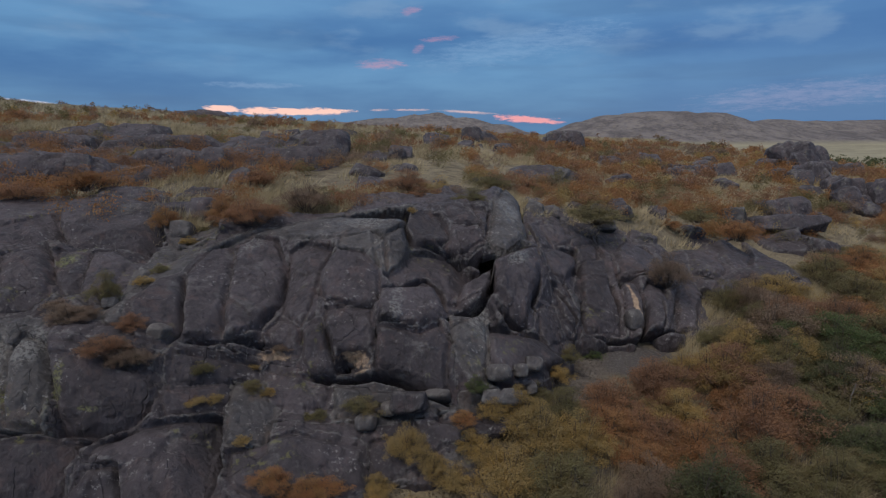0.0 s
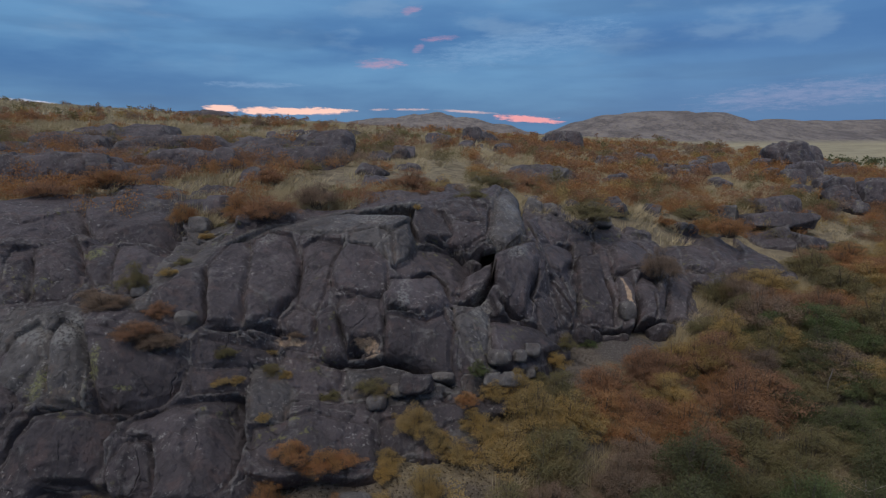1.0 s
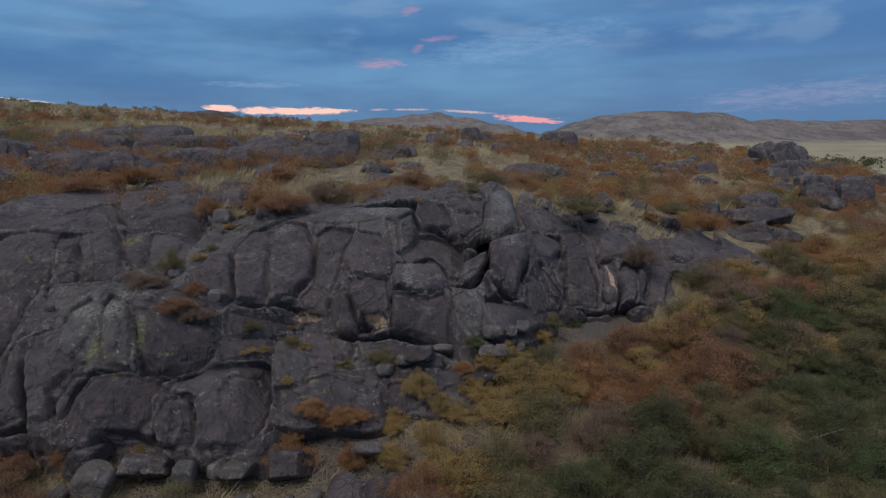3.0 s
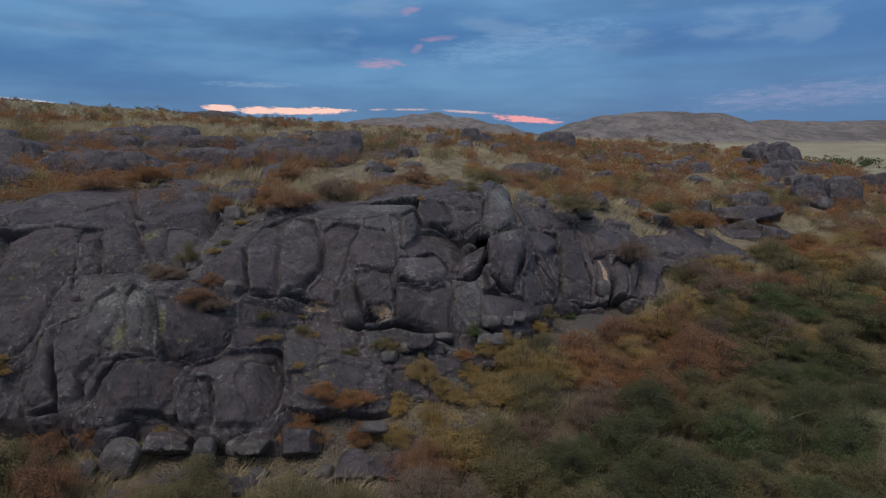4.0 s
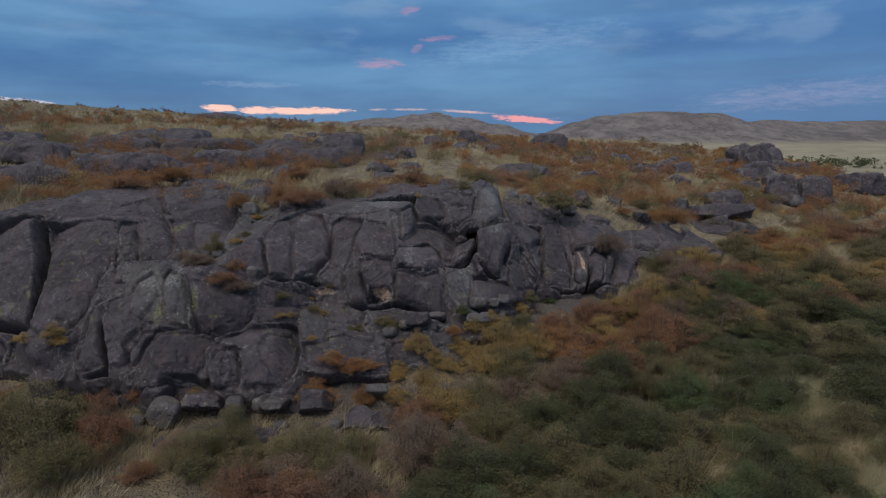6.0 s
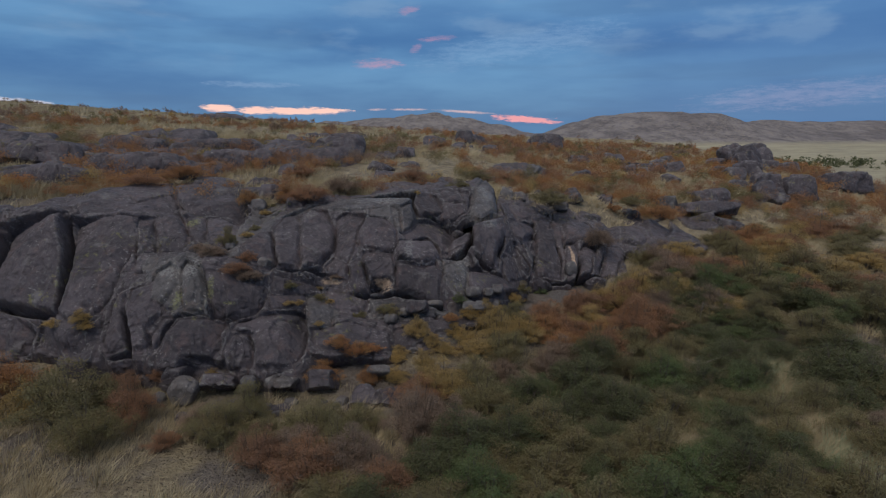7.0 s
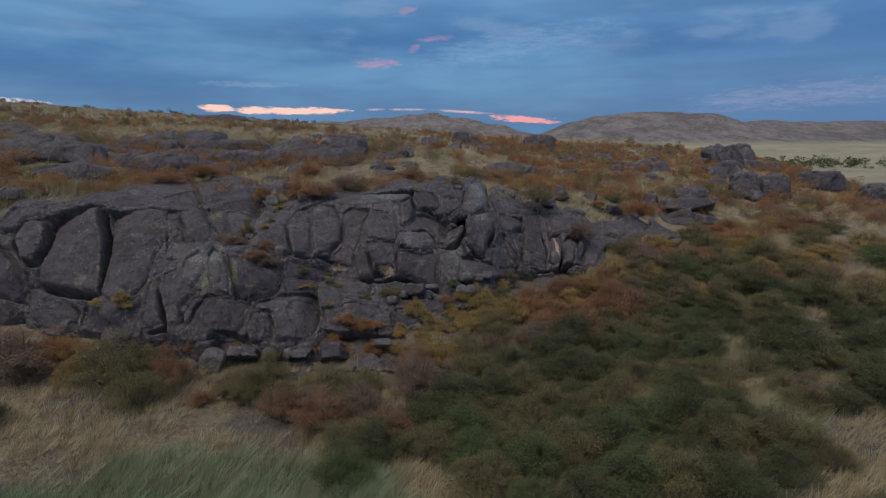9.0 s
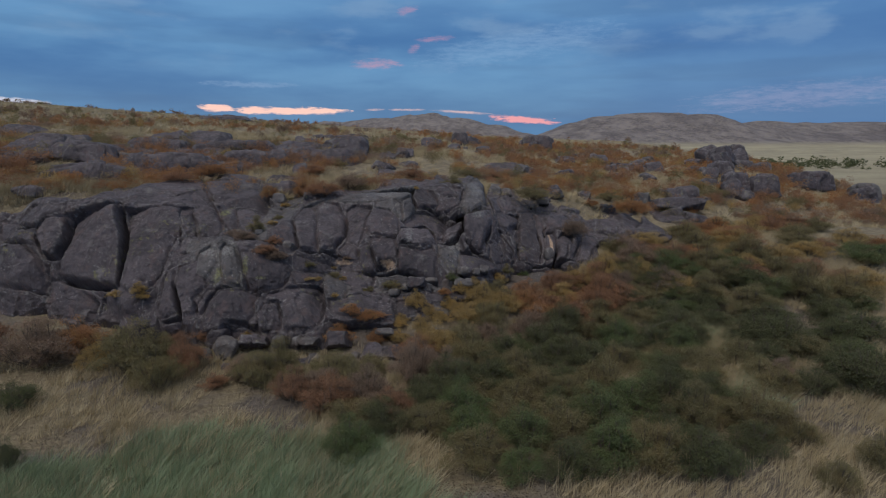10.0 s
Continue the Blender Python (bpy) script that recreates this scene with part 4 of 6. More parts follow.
joint(.06, .4, (-16.47, 11.02), (-15.18, 10.85))
joint(.06, .4, (-17.12, 10.59), (-15.81, 10.22), (-14.91, 9.49))
joint(.07, .3, (-2.44, 9.20), (-2.13, 8.76))
joint(.05, .3, (-0.75, 15.48), (-0.80, 14.30), (-0.61, 13.65))
joint(.05, .3, (1.57, 15.86), (1.41, 14.04))
joint(.06, .35, (2.88, 16.19), (3.14, 14.69))


ledge(-20.45, 24.30, -18.46, -0.04, -0.68, 1.61, 1.99, 0, 0.00, "dark")
ledge(-19.06, 25.97, -19.94, -0.08, -0.55, 1.33, 2.36, 0, 0.00, "dark")
ledge(-17.06, 20.66, -15.68, -0.03, -0.64, 1.26, 0.96, 0, 0.00, "dark")
ledge(-15.72, 21.77, -16.57, -0.02, -0.55, 1.09, 0.91, 0, 0.00, "dark")
ledge(-14.30, 18.23, -13.97, -0.03, -0.59, 1.00, 0.83, 0, 0.00, "dark")
ledge(-12.12, 19.28, -14.74, -0.03, -0.65, 1.32, 1.07, 0, 0.00, "dark")
ledge(-16.90, 26.50, -20.42, -0.01, -0.60, 1.36, 2.30, 0, 0.00, "dark")
ledge(-14.04, 23.18, -17.78, -0.06, -0.61, 0.69, 2.35, 0, 0.00, "dark")
ledge(-12.69, 23.90, -18.42, -0.03, -0.58, 1.11, 2.76, 0, 0.00, "dark")
ledge(-10.66, 23.86, -18.47, -0.03, -0.67, 1.01, 2.67, 0, 0.00, "dark")
ledge(-8.60, 23.08, -17.88, -0.06, -0.66, 1.20, 2.50, 0, 0.00, "dark")
ledge(-6.34, 23.63, -18.61, -0.01, -0.61, 1.40, 2.58, 0, 0.00, "dark")
ledge(-23.39, 20.24, -15.02, -0.01, -0.61, 1.76, 2.97, 0, 0.00, "dark")
ledge(-21.41, 21.43, -16.01, -0.02, -0.59, 1.26, 2.89, 0, 0.00, "dark")
ledge(-19.64, 22.22, -16.75, -0.04, -0.67, 1.26, 2.80, 0, 0.00, "dark")
ledge(-18.10, 16.45, -12.32, 0.05, -0.55, 1.07, 1.87, 0, 0.00, "dark")
ledge(-16.19, 16.72, -12.57, -0.10, -0.61, 1.14, 1.82, 0, 0.00, "dark")
ledge(-20.84, 15.66, -11.74, -0.07, -0.58, 1.36, 1.28, 0, 0.00, "dark")
ledge(-18.40, 24.18, -18.41, -0.02, -0.71, 1.32, 2.72, 0, 0.00, "dark")
ledge(-31.41, 28.93, -21.74, -0.03, -0.68, 1.01, 1.57, 0, 0.00, "dark")
ledge(14.68, 19.47, -19.47, -0.06, -0.52, 0.79, 1.03, 0, 0.00, "dark")
ledge(16.51, 19.74, -19.78, -0.09, -0.52, 0.89, 0.93, 0, 0.00, "dark")
ledge(5.59, 23.56, -20.37, -0.14, -0.54, 1.50, 1.29, 0, 0.00, "dark")


def depth_in(px, ps, pts):
    """How far places lie inside a polygon; below zero outside."""
    dist, inside = np.full(len(px), 99.0), np.zeros(len(px), dtype=bool)
    for (ax, a_s), (bx, b_s) in zip(pts, pts[1:] + pts[:1]):
        vx, vs = bx - ax, b_s - a_s
        f = np.clip(((px - ax) * vx + (ps - a_s) * vs) / max(vx * vx + vs * vs, 1e-9), 0, 1)
        dist = np.minimum(dist, np.hypot(px - ax - f * vx, ps - a_s - f * vs))
        inside ^= ((a_s > ps) != (b_s > ps)) & (px < vx * (ps - a_s) / (vs if abs(vs) > 1e-9 else 1e-9) + ax)
    return np.where(inside, dist, -dist)


def one_piece(owner, cell, shape):
    """Gives splinters of a block to the block beside them, so that each block hangs together."""
    own = np.full(shape, -1)
    own.ravel()[cell] = owner
    sides = ((0, 1), (0, -1), (1, 0), (-1, 0))
    lab = np.arange(own.size).reshape(shape)
    for _ in range(500):
        old = lab.copy()
        for ax in (0, 1):
            for flip in (0, 1):
                a = [slice(None), slice(None)]
                b = [slice(None), slice(None)]
                a[ax], b[ax] = (slice(1, None), slice(None, -1)) if flip else (slice(None, -1), slice(1, None))
                a, b = tuple(a), tuple(b)
                lab[a] = np.where(own[a] == own[b], np.minimum(lab[a], lab[b]), lab[a])
        if (old == lab).all():
            break
    pieces, count = np.unique(lab[own >= 0], return_counts=True)
    best = {}
    for p, c in zip(pieces, count):
        o = own.ravel()[p]
        if c > best.get(o, (0, 0))[0]:
            best[o] = (c, p)
    good = np.isin(lab, [v[1] for v in best.values()])
    lost = (own >= 0) & ~good
    for _ in range(200):
        if not lost.any():
            break
        for dy, dx in sides:
            moved, sure = np.roll(own, (dy, dx), (0, 1)), np.roll(good, (dy, dx), (0, 1))
            take = lost & sure & (moved >= 0)
            own[take], good[take], lost[take] = moved[take], True, False
    return own.ravel()[cell]


def build_slope(FACES, JOINTS, gx, gs, seed0, fall, loose, words, blocks=()):
    """Cuts a grid over the slope into blocks; every block becomes a rock of its own."""
    rng = np.random.default_rng(seed0)
    xx, ss = np.meshgrid(gx, gs)
    shape = xx.shape
    x, s = xx.ravel(), ss.ravel()
    p2 = np.stack([x, s, 0 * x], 1)
    wx = x + 0.10 * fbm(p2 * 1.25, 61, 2)
    ws = s + 0.10 * fbm(p2 * 1.25, 62, 2)
    big = 1e9
    best, second = np.full(len(x), big), np.full(len(x), big)
    who, who2 = np.full(len(x), -1), np.full(len(x), -1)
    tot, acc, own, size = np.zeros(len(x)), np.zeros(len(x)), np.zeros(len(x)), np.ones(len(x))
    for i, (fx, fs, fn, sx, sl, hw, hh, turn, proud, _) in enumerate(FACES):
        reach = 2.6 * max(hw, hh)
        k = np.where((np.abs(x - fx) < reach) & (np.abs(s - fs) < reach))[0]
        dx, ds = wx[k] - fx, ws[k] - fs
        c, e = math.cos(turn), math.sin(turn)
        d = ((np.abs((c * dx + e * ds) / hw)) ** 4.0 + (np.abs((-e * dx + c * ds) / hh)) ** 4.0) ** (1 / 4.0)
        plane = fn + proud + (sx + rng.normal() * loose) * (x[k] - fx) + (sl + rng.normal() * loose) * (s[k] - fs)
        wgt = np.exp(-1.5 * d * d)
        tot[k] += wgt
        acc[k] += wgt * plane
        win = d < best[k]
        kw, kl = k[win], k[~win]
        second[kw], who2[kw] = best[kw], who[kw]
        best[kw], who[kw], own[kw], size[kw] = d[win], i, plane[win], min(hw, hh)
        nxt = d[~win] < second[kl]
        second[kl[nxt]], who2[kl[nxt]] = d[~win][nxt], i
    n = np.where(tot > 1e-6, acc / np.maximum(tot, 1e-6), -50)
    inner = np.full(len(x), -9.0)
    if blocks:
        who_block = np.full(len(x), -1)
        fix, fix_tot, flat = np.zeros(len(x)), np.zeros(len(x)), n.copy()
        tilt = rng.normal(size=(len(blocks), 2)) * 0.10
        chop = np.stack([rng.uniform(0, 6.28, (len(blocks), 4)), rng.uniform(0.15, 0.75, (len(blocks), 4)), rng.uniform(0.2, 0.75, (len(blocks), 4))], -1)
        for i, (_, bn, sx, sl, edge, pts) in enumerate(blocks):
            corners = np.array(pts)
            lo, hi, mid = corners.min(0) - 0.9, corners.max(0) + 0.9, corners.mean(0)
            k = np.where((x > lo[0]) & (x < hi[0]) & (s > lo[1]) & (s < hi[1]))[0]
            d = depth_in(x[k] + 0.4 * (wx[k] - x[k]), s[k] + 0.4 * (ws[k] - s[k]), pts)
            plane = bn + sx * (x[k] - mid[0]) + sl * (s[k] - mid[1])
            wgt = np.exp(-(np.maximum(-d, 0) / 0.32) ** 2)
            fix[k] += wgt * (plane - n[k])
            fix_tot[k] += wgt
            win = d > inner[k]
            kw = k[win]
            inner[kw], who_block[kw] = d[win], i
            u, v, cut = x[kw] - mid[0], s[kw] - mid[1], 0
            span = (corners - mid).std(0) * 1.5 + 0.05
            for turn, far, steep in chop[i]:
                cut = cut + steep * np.maximum(0, u * math.cos(turn) / span[0] + v * math.sin(turn) / span[1] - far) * span.min()
            flat[kw] = plane[win] - 1.5 * edge * np.clip(1 - d[win] / (1.1 * edge), 0, 1.3) ** 1.4 - cut + tilt[i, 0] * u + tilt[i, 1] * v
        n = n + fix / (fix_tot + 0.12)
        n = np.where(inner > 0, 0.85 * flat + 0.15 * n, n - 0.10)
        who = np.where(inner > -0.14, len(FACES) + who_block, who)
    else:
        n = 0.36 * n + 0.64 * np.where(best < 3, own, n)
        gap = np.minimum((second - best) * size, 2.0)
        pair = rng.uniform(0, 1, (len(FACES), len(FACES)))
        pair = (pair + pair.T) / 2
        deep = pair[np.maximum(who, 0), np.maximum(who2, 0)] ** 4
        n -= (0.012 + 0.28 * deep) * np.exp(-(gap / 0.035) ** 2) + 0.02 * np.exp(-(gap / 0.18) ** 2)
    calm = np.where(inner > 0, 0.5, 1.0)
    # smaller breaks inside the blocks
    for cell, lift, cut, seed in ((1.0, 0.12, 0.05, 3), (0.36, 0.05, 0.03, 4)):
        u, v = (wx + 0.05 * fbm(p2 * 3, seed + 80, 2)) / cell * 1.25, (ws + 0.4 * wx) / cell * 0.75
        iu, iv = np.floor(u).astype(np.int64), np.floor(v).astype(np.int64)
        d1, d2, val = np.full(len(x), 9.0), np.full(len(x), 9.0), np.zeros(len(x))
        for du in (-1, 0, 1):
            for dv in (-1, 0, 1):
                cu, cv = iu + du, iv + dv
                zz = 0 * cu
                px = cu + 0.5 + 0.45 * lattice(cu, cv, zz, seed)
                pv = cv + 0.5 + 0.45 * lattice(cu, cv, zz, seed + 20)
                d = np.hypot(u - px, v - pv)
                off = lattice(cu, cv, zz, seed + 40) + 0.9 * lattice(cu, cv, zz, seed + 41) * (u - px) + 0.9 * lattice(cu, cv, zz, seed + 42) * (v - pv)
                nearer = d < d1
                d2 = np.where(nearer, d1, np.minimum(d2, d))
                val = np.where(nearer, off, val)
                d1 = np.minimum(d1, d)
        rough_part = step(-0.3, 0.5, fbm(p2 * 0.6, seed + 90, 2))
        n += (lift * val - cut * np.exp(-(((d2 - d1) * cell) / 0.04) ** 2)) * (0.12 + 0.88 * rough_part) * calm
    for wide, dp, pts in JOINTS:
        dist = np.full(len(x), 9.0)
        jx, js = x + 0.6 * (wx - x), s + 0.6 * (ws - s)
        for (ax, a_s), (bx, b_s) in zip(pts[:-1], pts[1:]):
            vx, vs = bx - ax, b_s - a_s
            f = np.clip(((jx - ax) * vx + (js - a_s) * vs) / max(vx * vx + vs * vs, 1e-6), 0, 1)
            dist = np.minimum(dist, np.hypot(jx - ax - f * vx, js - a_s - f * vs))
        ends = np.minimum(np.hypot(jx - pts[0][0], js - pts[0][1]), np.hypot(jx - pts[-1][0], js - pts[-1][1]))
        n -= dp * np.clip(0.1 + ends / 0.45, 0, 1) * np.clip(1.3 - dist / (0.62 * wide), 0, 1)
    g = n.reshape(shape)
    for _ in range(2 if blocks else 1):
        # weather the steps
        bend = (g[:-2, 1:-1] + g[2:, 1:-1] + g[1:-1, :-2] + g[1:-1, 2:]) / 4 - g[1:-1, 1:-1]
        g[1:-1, 1:-1] += np.where(np.abs(bend) > 0.05, 0.7, 0.06) * bend if blocks else 0.48 * bend
    n = g.ravel()
    n += 0.06 * fbm(p2 * 1.1, 91, 3) + (0.034 * fbm(p2 * 3.7, 95, 4, 0.6) + 0.016 * fbm(p2 * 12, 99, 2)) * (0.35 + 0.65 * calm)
    edge_fall = np.where(inner > 0, 0, np.clip(best - 1.0, 0, 1))
    n -= fall * edge_fall
    place = np.stack([x, (s - n) * HALF, (s + n) * HALF], 1)
    idx = np.arange(len(x)).reshape(shape)
    quads = np.stack([idx[:-1, :-1], idx[:-1, 1:], idx[1:, 1:], idx[1:, :-1]], -1).reshape(-1, 4)
    quads = quads[(best[quads].max(1) < 1.42) | (inner[quads].min(1) > -0.1)]
    owner = one_piece(who[quads[:, 0]], quads[:, 0], shape)
    back_way = np.array([0, HALF, -HALF]) * 0.35
    for i, stone in enumerate([f[9] for f in FACES] + [b[0] for b in blocks]):
        q = quads[owner == i]
        if len(q) < 12:
            continue
        used, inv = np.unique(q, return_inverse=True)
        inv = inv.reshape(-1, 4)
        v = place[used]
        # sides: the rim pushed back into the slope
        e = np.stack([inv, np.roll(inv, -1, axis=1)], -1).reshape(-1, 2)
        key = np.sort(e, axis=1)
        _, first, count = np.unique(key[:, 0] * 10 ** 7 + key[:, 1], return_index=True, return_counts=True)
        rim = e[first[count == 1]]
        m = len(v)
        v = np.concatenate([v, v + back_way])
        sides = np.stack([rim[:, 1], rim[:, 0], rim[:, 0] + m, rim[:, 1] + m], 1)
        faces = np.concatenate([inv, sides])
        used2, inv2 = np.unique(faces, return_inverse=True)
        v = v[used2]
        centre = v.mean(0)
        me = mesh_from("rock", v - centre, inv2.reshape(-1, 4))
        me.materials.append(ROCK[stone])
        ob = new("rock", me)
        ob.location = centre
        tagged(ob, words or ROCK_WORDS[stone], "rock", "rocks of the plateau" if words else "rocks of the outcrop")
    return g


FINE_X = np.concatenate([np.arange(-20, -12.5, 0.055), np.arange(-12.5, 8.2, 0.034), np.arange(8.2, 14.6, 0.055)])
FINE_S = np.concatenate([np.arange(4.8, 15.6, 0.034), np.arange(15.6, 19.4, 0.06)])
OUTCROP = build_slope(FACES, JOINTS, FINE_X, FINE_S, 12, 1.1, 0.05, "", BLOCKS)
build_slope([f for f in LEDGES if f[0] < 0], (), np.arange(-34, 0, 0.09), np.arange(17, 34, 0.075), 13, 1.6, 0.12, "low dark rock ledge on the grassy plateau")
build_slope([f for f in LEDGES if f[0] > 0], (), np.arange(2, 36, 0.09), np.arange(18, 33, 0.075), 14, 1.6, 0.2, "dark broken rock ledge among rusty scrub")



def on_rock(x, y, z, sink=0.0):
    """Moves a place near the outcrop onto its surface."""
    up, i = (y + z) * HALF, int(np.searchsorted(FINE_X, x))
    j = int(np.searchsorted(FINE_S, up))
    if not (0 < i < len(FINE_X) and 0 < j < len(FINE_S)):
        return x, y, z
    out = float(OUTCROP[j, i]) - sink
    if abs(out - (z - y) * HALF) > 0.9:
        return x, y, z
    return x, (up - out) * HALF, (up + out) * HALF


# ---- loose blocks ----
rock(*on_rock(1.42, 14.80, -0.90), 0.55, 0.70, 0.35, -20, 0, 0, "stone", 0.12, 8)
rock(*on_rock(1.95, 15.09, -0.91), 0.36, 0.50, 0.30, -20, 0, 0, "stone", 0.12, 7)
rock(*on_rock(2.29, 15.48, -0.89), 0.43, 0.60, 0.35, -20, 0, 0, "grey", 0.12, 8)
rock(*on_rock(1.75, 14.52, -1.18), 0.46, 0.60, 0.30, -30, 0, 0, "stone", 0.12, 8)
rock(*on_rock(1.39, 14.39, -1.38), 0.98, 0.90, 0.32, -50, 0, 0, "grey", 0.12, 8)
rock(*on_rock(0.09, 14.28, -1.15), 0.58, 0.70, 0.23, -40, 0, 0, "stone", 0.12, 8)
rock(*on_rock(2.22, 14.89, -1.06), 0.30, 0.40, 0.26, 0, 0, 0, "stone", 0.12, 7)
rock(*on_rock(-0.48, 13.95, -1.12), 0.75, 0.90, 0.49, -25, 0, 0, "dark", 0.12, 5)
rock(*on_rock(-1.36, 13.41, -1.18), 0.48, 0.60, 0.34, -20, 0, 0, "grey", 0.12, 6)
rock(*on_rock(-0.92, 13.64, -0.98), 0.34, 0.50, 0.27, -15, 0, 0, "stone", 0.12, 8)
rock(*on_rock(3.48, 23.62, 1.72), 0.64, 0.90, 0.65, -20, 0, 0, "grey", 0.12, 8)
rock(*on_rock(4.11, 23.86, 1.57), 0.61, 0.90, 0.50, -20, 0, 0, "dark", 0.12, 8)
rock(*on_rock(6.24, 24.22, 0.89), 0.72, 0.90, 0.44, -30, 0, 0, "grey", 0.12, 8)
rock(*on_rock(5.67, 18.78, -0.98), 0.46, 0.60, 0.55, -5, 0, 0, "grey", 0.12, 8)
rock(*on_rock(-6.75, 15.61, 1.32), 0.40, 0.50, 0.36, -30, 0, 0, "stone", 0.12, 7)
rock(*on_rock(-5.46, 13.80, 0.50), 0.39, 0.50, 0.30, -20, 15, 0, "stone", 0.12, 4)
rock(*on_rock(-6.79, 14.37, 1.07), 0.37, 0.50, 0.27, -25, 0, 0, "grey", 0.12, 7)
rock(*on_rock(-7.06, 18.90, 1.58), 0.62, 0.70, 0.56, -30, 0, 0, "grey", 0.12, 7)
rock(-7.41, 10.92, -2.12, 0.65, 0.90, 0.66, -10, 0, 0, "dark", 0.12, 9)
rock(-6.92, 10.26, -2.20, 0.72, 0.70, 0.69, -10, 20, 0, "stone", 0.12, 8)
rock(-6.24, 10.85, -2.25, 1.05, 1.00, 0.45, -25, 0, 0, "dark", 0.12, 7)
rock(-5.14, 10.34, -2.05, 0.46, 0.50, 0.39, 0, 0, 0, "grey", 0.12, 6)
rock(-4.20, 10.54, -2.09, 0.86, 0.70, 0.35, -20, 0, 0, "stone", 0.12, 8)
rock(-3.13, 10.93, -2.25, 0.91, 1.10, 0.62, -25, 0, 0, "dark", 0.12, 7)
rock(-1.23, 10.28, -2.86, 1.76, 1.40, 0.83, -60, 0, 0, "dark", 0.12, 7)
rock(*on_rock(-1.53, 11.19, -2.05), 0.73, 0.60, 0.27, -40, 0, 0, "stone", 0.12, 7)
rock(*on_rock(0.68, 11.85, -2.27), 0.81, 1.00, 0.49, -40, 0, 0, "grey", 0.12, 7)
rock(-7.58, 9.99, -2.50, 0.47, 0.60, 0.55, 0, 0, 0, "grey", 0.12, 7)
rock(-4.86, 9.91, -3.03, 2.23, 1.20, 0.70, -65, 0, 0, "dark", 0.12, 7)
# rocks of the plateau
SLAB, CRAG = "broad low dark slab of rock on the plateau", "dark angular crag among the rusty scrub"
rock(-22.81, 24.97, 3.42, 1.87, 5.81, 0.65, -6, 0, 0, "dark", 0.25, 5, SLAB)
rock(-20.46, 26.52, 3.64, 4.71, 3.04, 1.38, -6, 0, 0, "dark", 0.25, 5, SLAB)
rock(-17.45, 21.03, 2.84, 4.50, 1.80, 1.08, -6, 0, 0, "dark", 0.25, 5, SLAB)
rock(-18.16, 31.35, 3.96, 4.32, 2.80, 1.19, -6, 0, 0, "dark", 0.25, 5, SLAB)
rock(-14.44, 24.03, 3.05, 5.21, 3.02, 1.38, -6, 0, 0, "dark", 0.25, 5, SLAB)
rock(-13.05, 30.94, 3.84, 6.26, 2.18, 1.18, -6, 0, 0, "dark", 0.25, 5, SLAB)
rock(-10.79, 27.17, 3.30, 4.92, 2.37, 1.17, -6, 0, 0, "dark", 0.25, 5, SLAB)
rock(-7.13, 29.15, 3.33, 5.77, 2.31, 1.05, -6, 0, 0, "dark", 0.25, 5, SLAB)
rock(-7.56, 20.35, 2.24, 2.14, 1.32, 0.75, -6, 0, 0, "dark", 0.25, 5, SLAB)
rock(-18.38, 18.33, 2.31, 1.46, 1.32, 0.51, -6, 0, 0, "dark", 0.25, 5, SLAB)
rock(-24.27, 23.48, 3.36, 4.12, 1.64, 1.21, -6, 0, 0, "dark", 0.25, 5, SLAB)
rock(-8.21, 46.94, 4.40, 5.60, 1.59, 0.68, -6, 0, 0, "dark", 0.25, 5, SLAB)
rock(-31.37, 81.13, 6.64, 8.07, 5.50, 0.99, -6, 0, 0, "dark", 0.25, 5, SLAB)
for n_crag in range(11):
    crag_rng = np.random.default_rng(60 + n_crag)
    cx, cy = 24.2 + 4.6 * crag_rng.random(), 44.6 + 3.6 * crag_rng.random()
    cw = crag_rng.uniform(1.0, 2.4)
    rock(cx, cy, ground_z(cx, cy) + 0.18 + 0.9 * math.exp(-((cx - 26.3) / 1.1) ** 2), cw, cw * 0.9, cw * crag_rng.uniform(0.55, 0.8), crag_rng.uniform(-32, 5), crag_rng.uniform(-22, 22), crag_rng.uniform(0, 90), "dark", 0.15, 10, CRAG)
rock(23.01, 35.38, 1.10, 1.79, 1.61, 1.63, -14, 0, 0, "dark", 0.18, 9, CRAG)
rock(17.38, 31.41, 0.81, 1.88, 1.69, 1.15, -14, 0, 0, "dark", 0.18, 9, CRAG)
rock(15.88, 29.39, 0.30, 3.42, 3.08, 0.81, -14, 0, 0, "dark", 0.18, 9, CRAG)
rock(30.79, 39.35, 0.83, 3.12, 2.81, 1.66, -14, 0, 0, "dark", 0.18, 9, CRAG)
rock(33.85, 37.19, -0.03, 2.07, 1.87, 1.46, -14, 0, 0, "dark", 0.18, 9, CRAG)
rock(24.45, 34.52, 0.89, 1.99, 1.79, 2.01, -14, 0, 0, "dark", 0.18, 9, CRAG)
rock(10.99, 53.09, 3.52, 2.30, 2.07, 1.99, -14, 0, 0, "dark", 0.18, 9, CRAG)
rock(2.47, 49.37, 4.05, 1.63, 1.46, 1.29, -14, 0, 0, "dark", 0.18, 9, CRAG)
rock(11.22, 42.26, 2.56, 1.75, 1.58, 0.61, -14, 0, 0, "dark", 0.18, 9, CRAG)
rock(24.20, 41.00, 1.70, 2.29, 2.06, 1.49, -14, 0, 0, "dark", 0.18, 9, CRAG)
rock(16.66, 41.03, 1.95, 2.30, 2.07, 0.74, -14, 0, 0, "dark", 0.18, 9, CRAG)
rock(-5.96, 32.52, 3.51, 1.05, 1.28, 0.70, -15, 0, 0, "dark", 0.12, 7)
rock(-7.50, 25.26, 2.62, 0.90, 1.58, 0.71, -30, 0, 0, "dark", 0.12, 7)
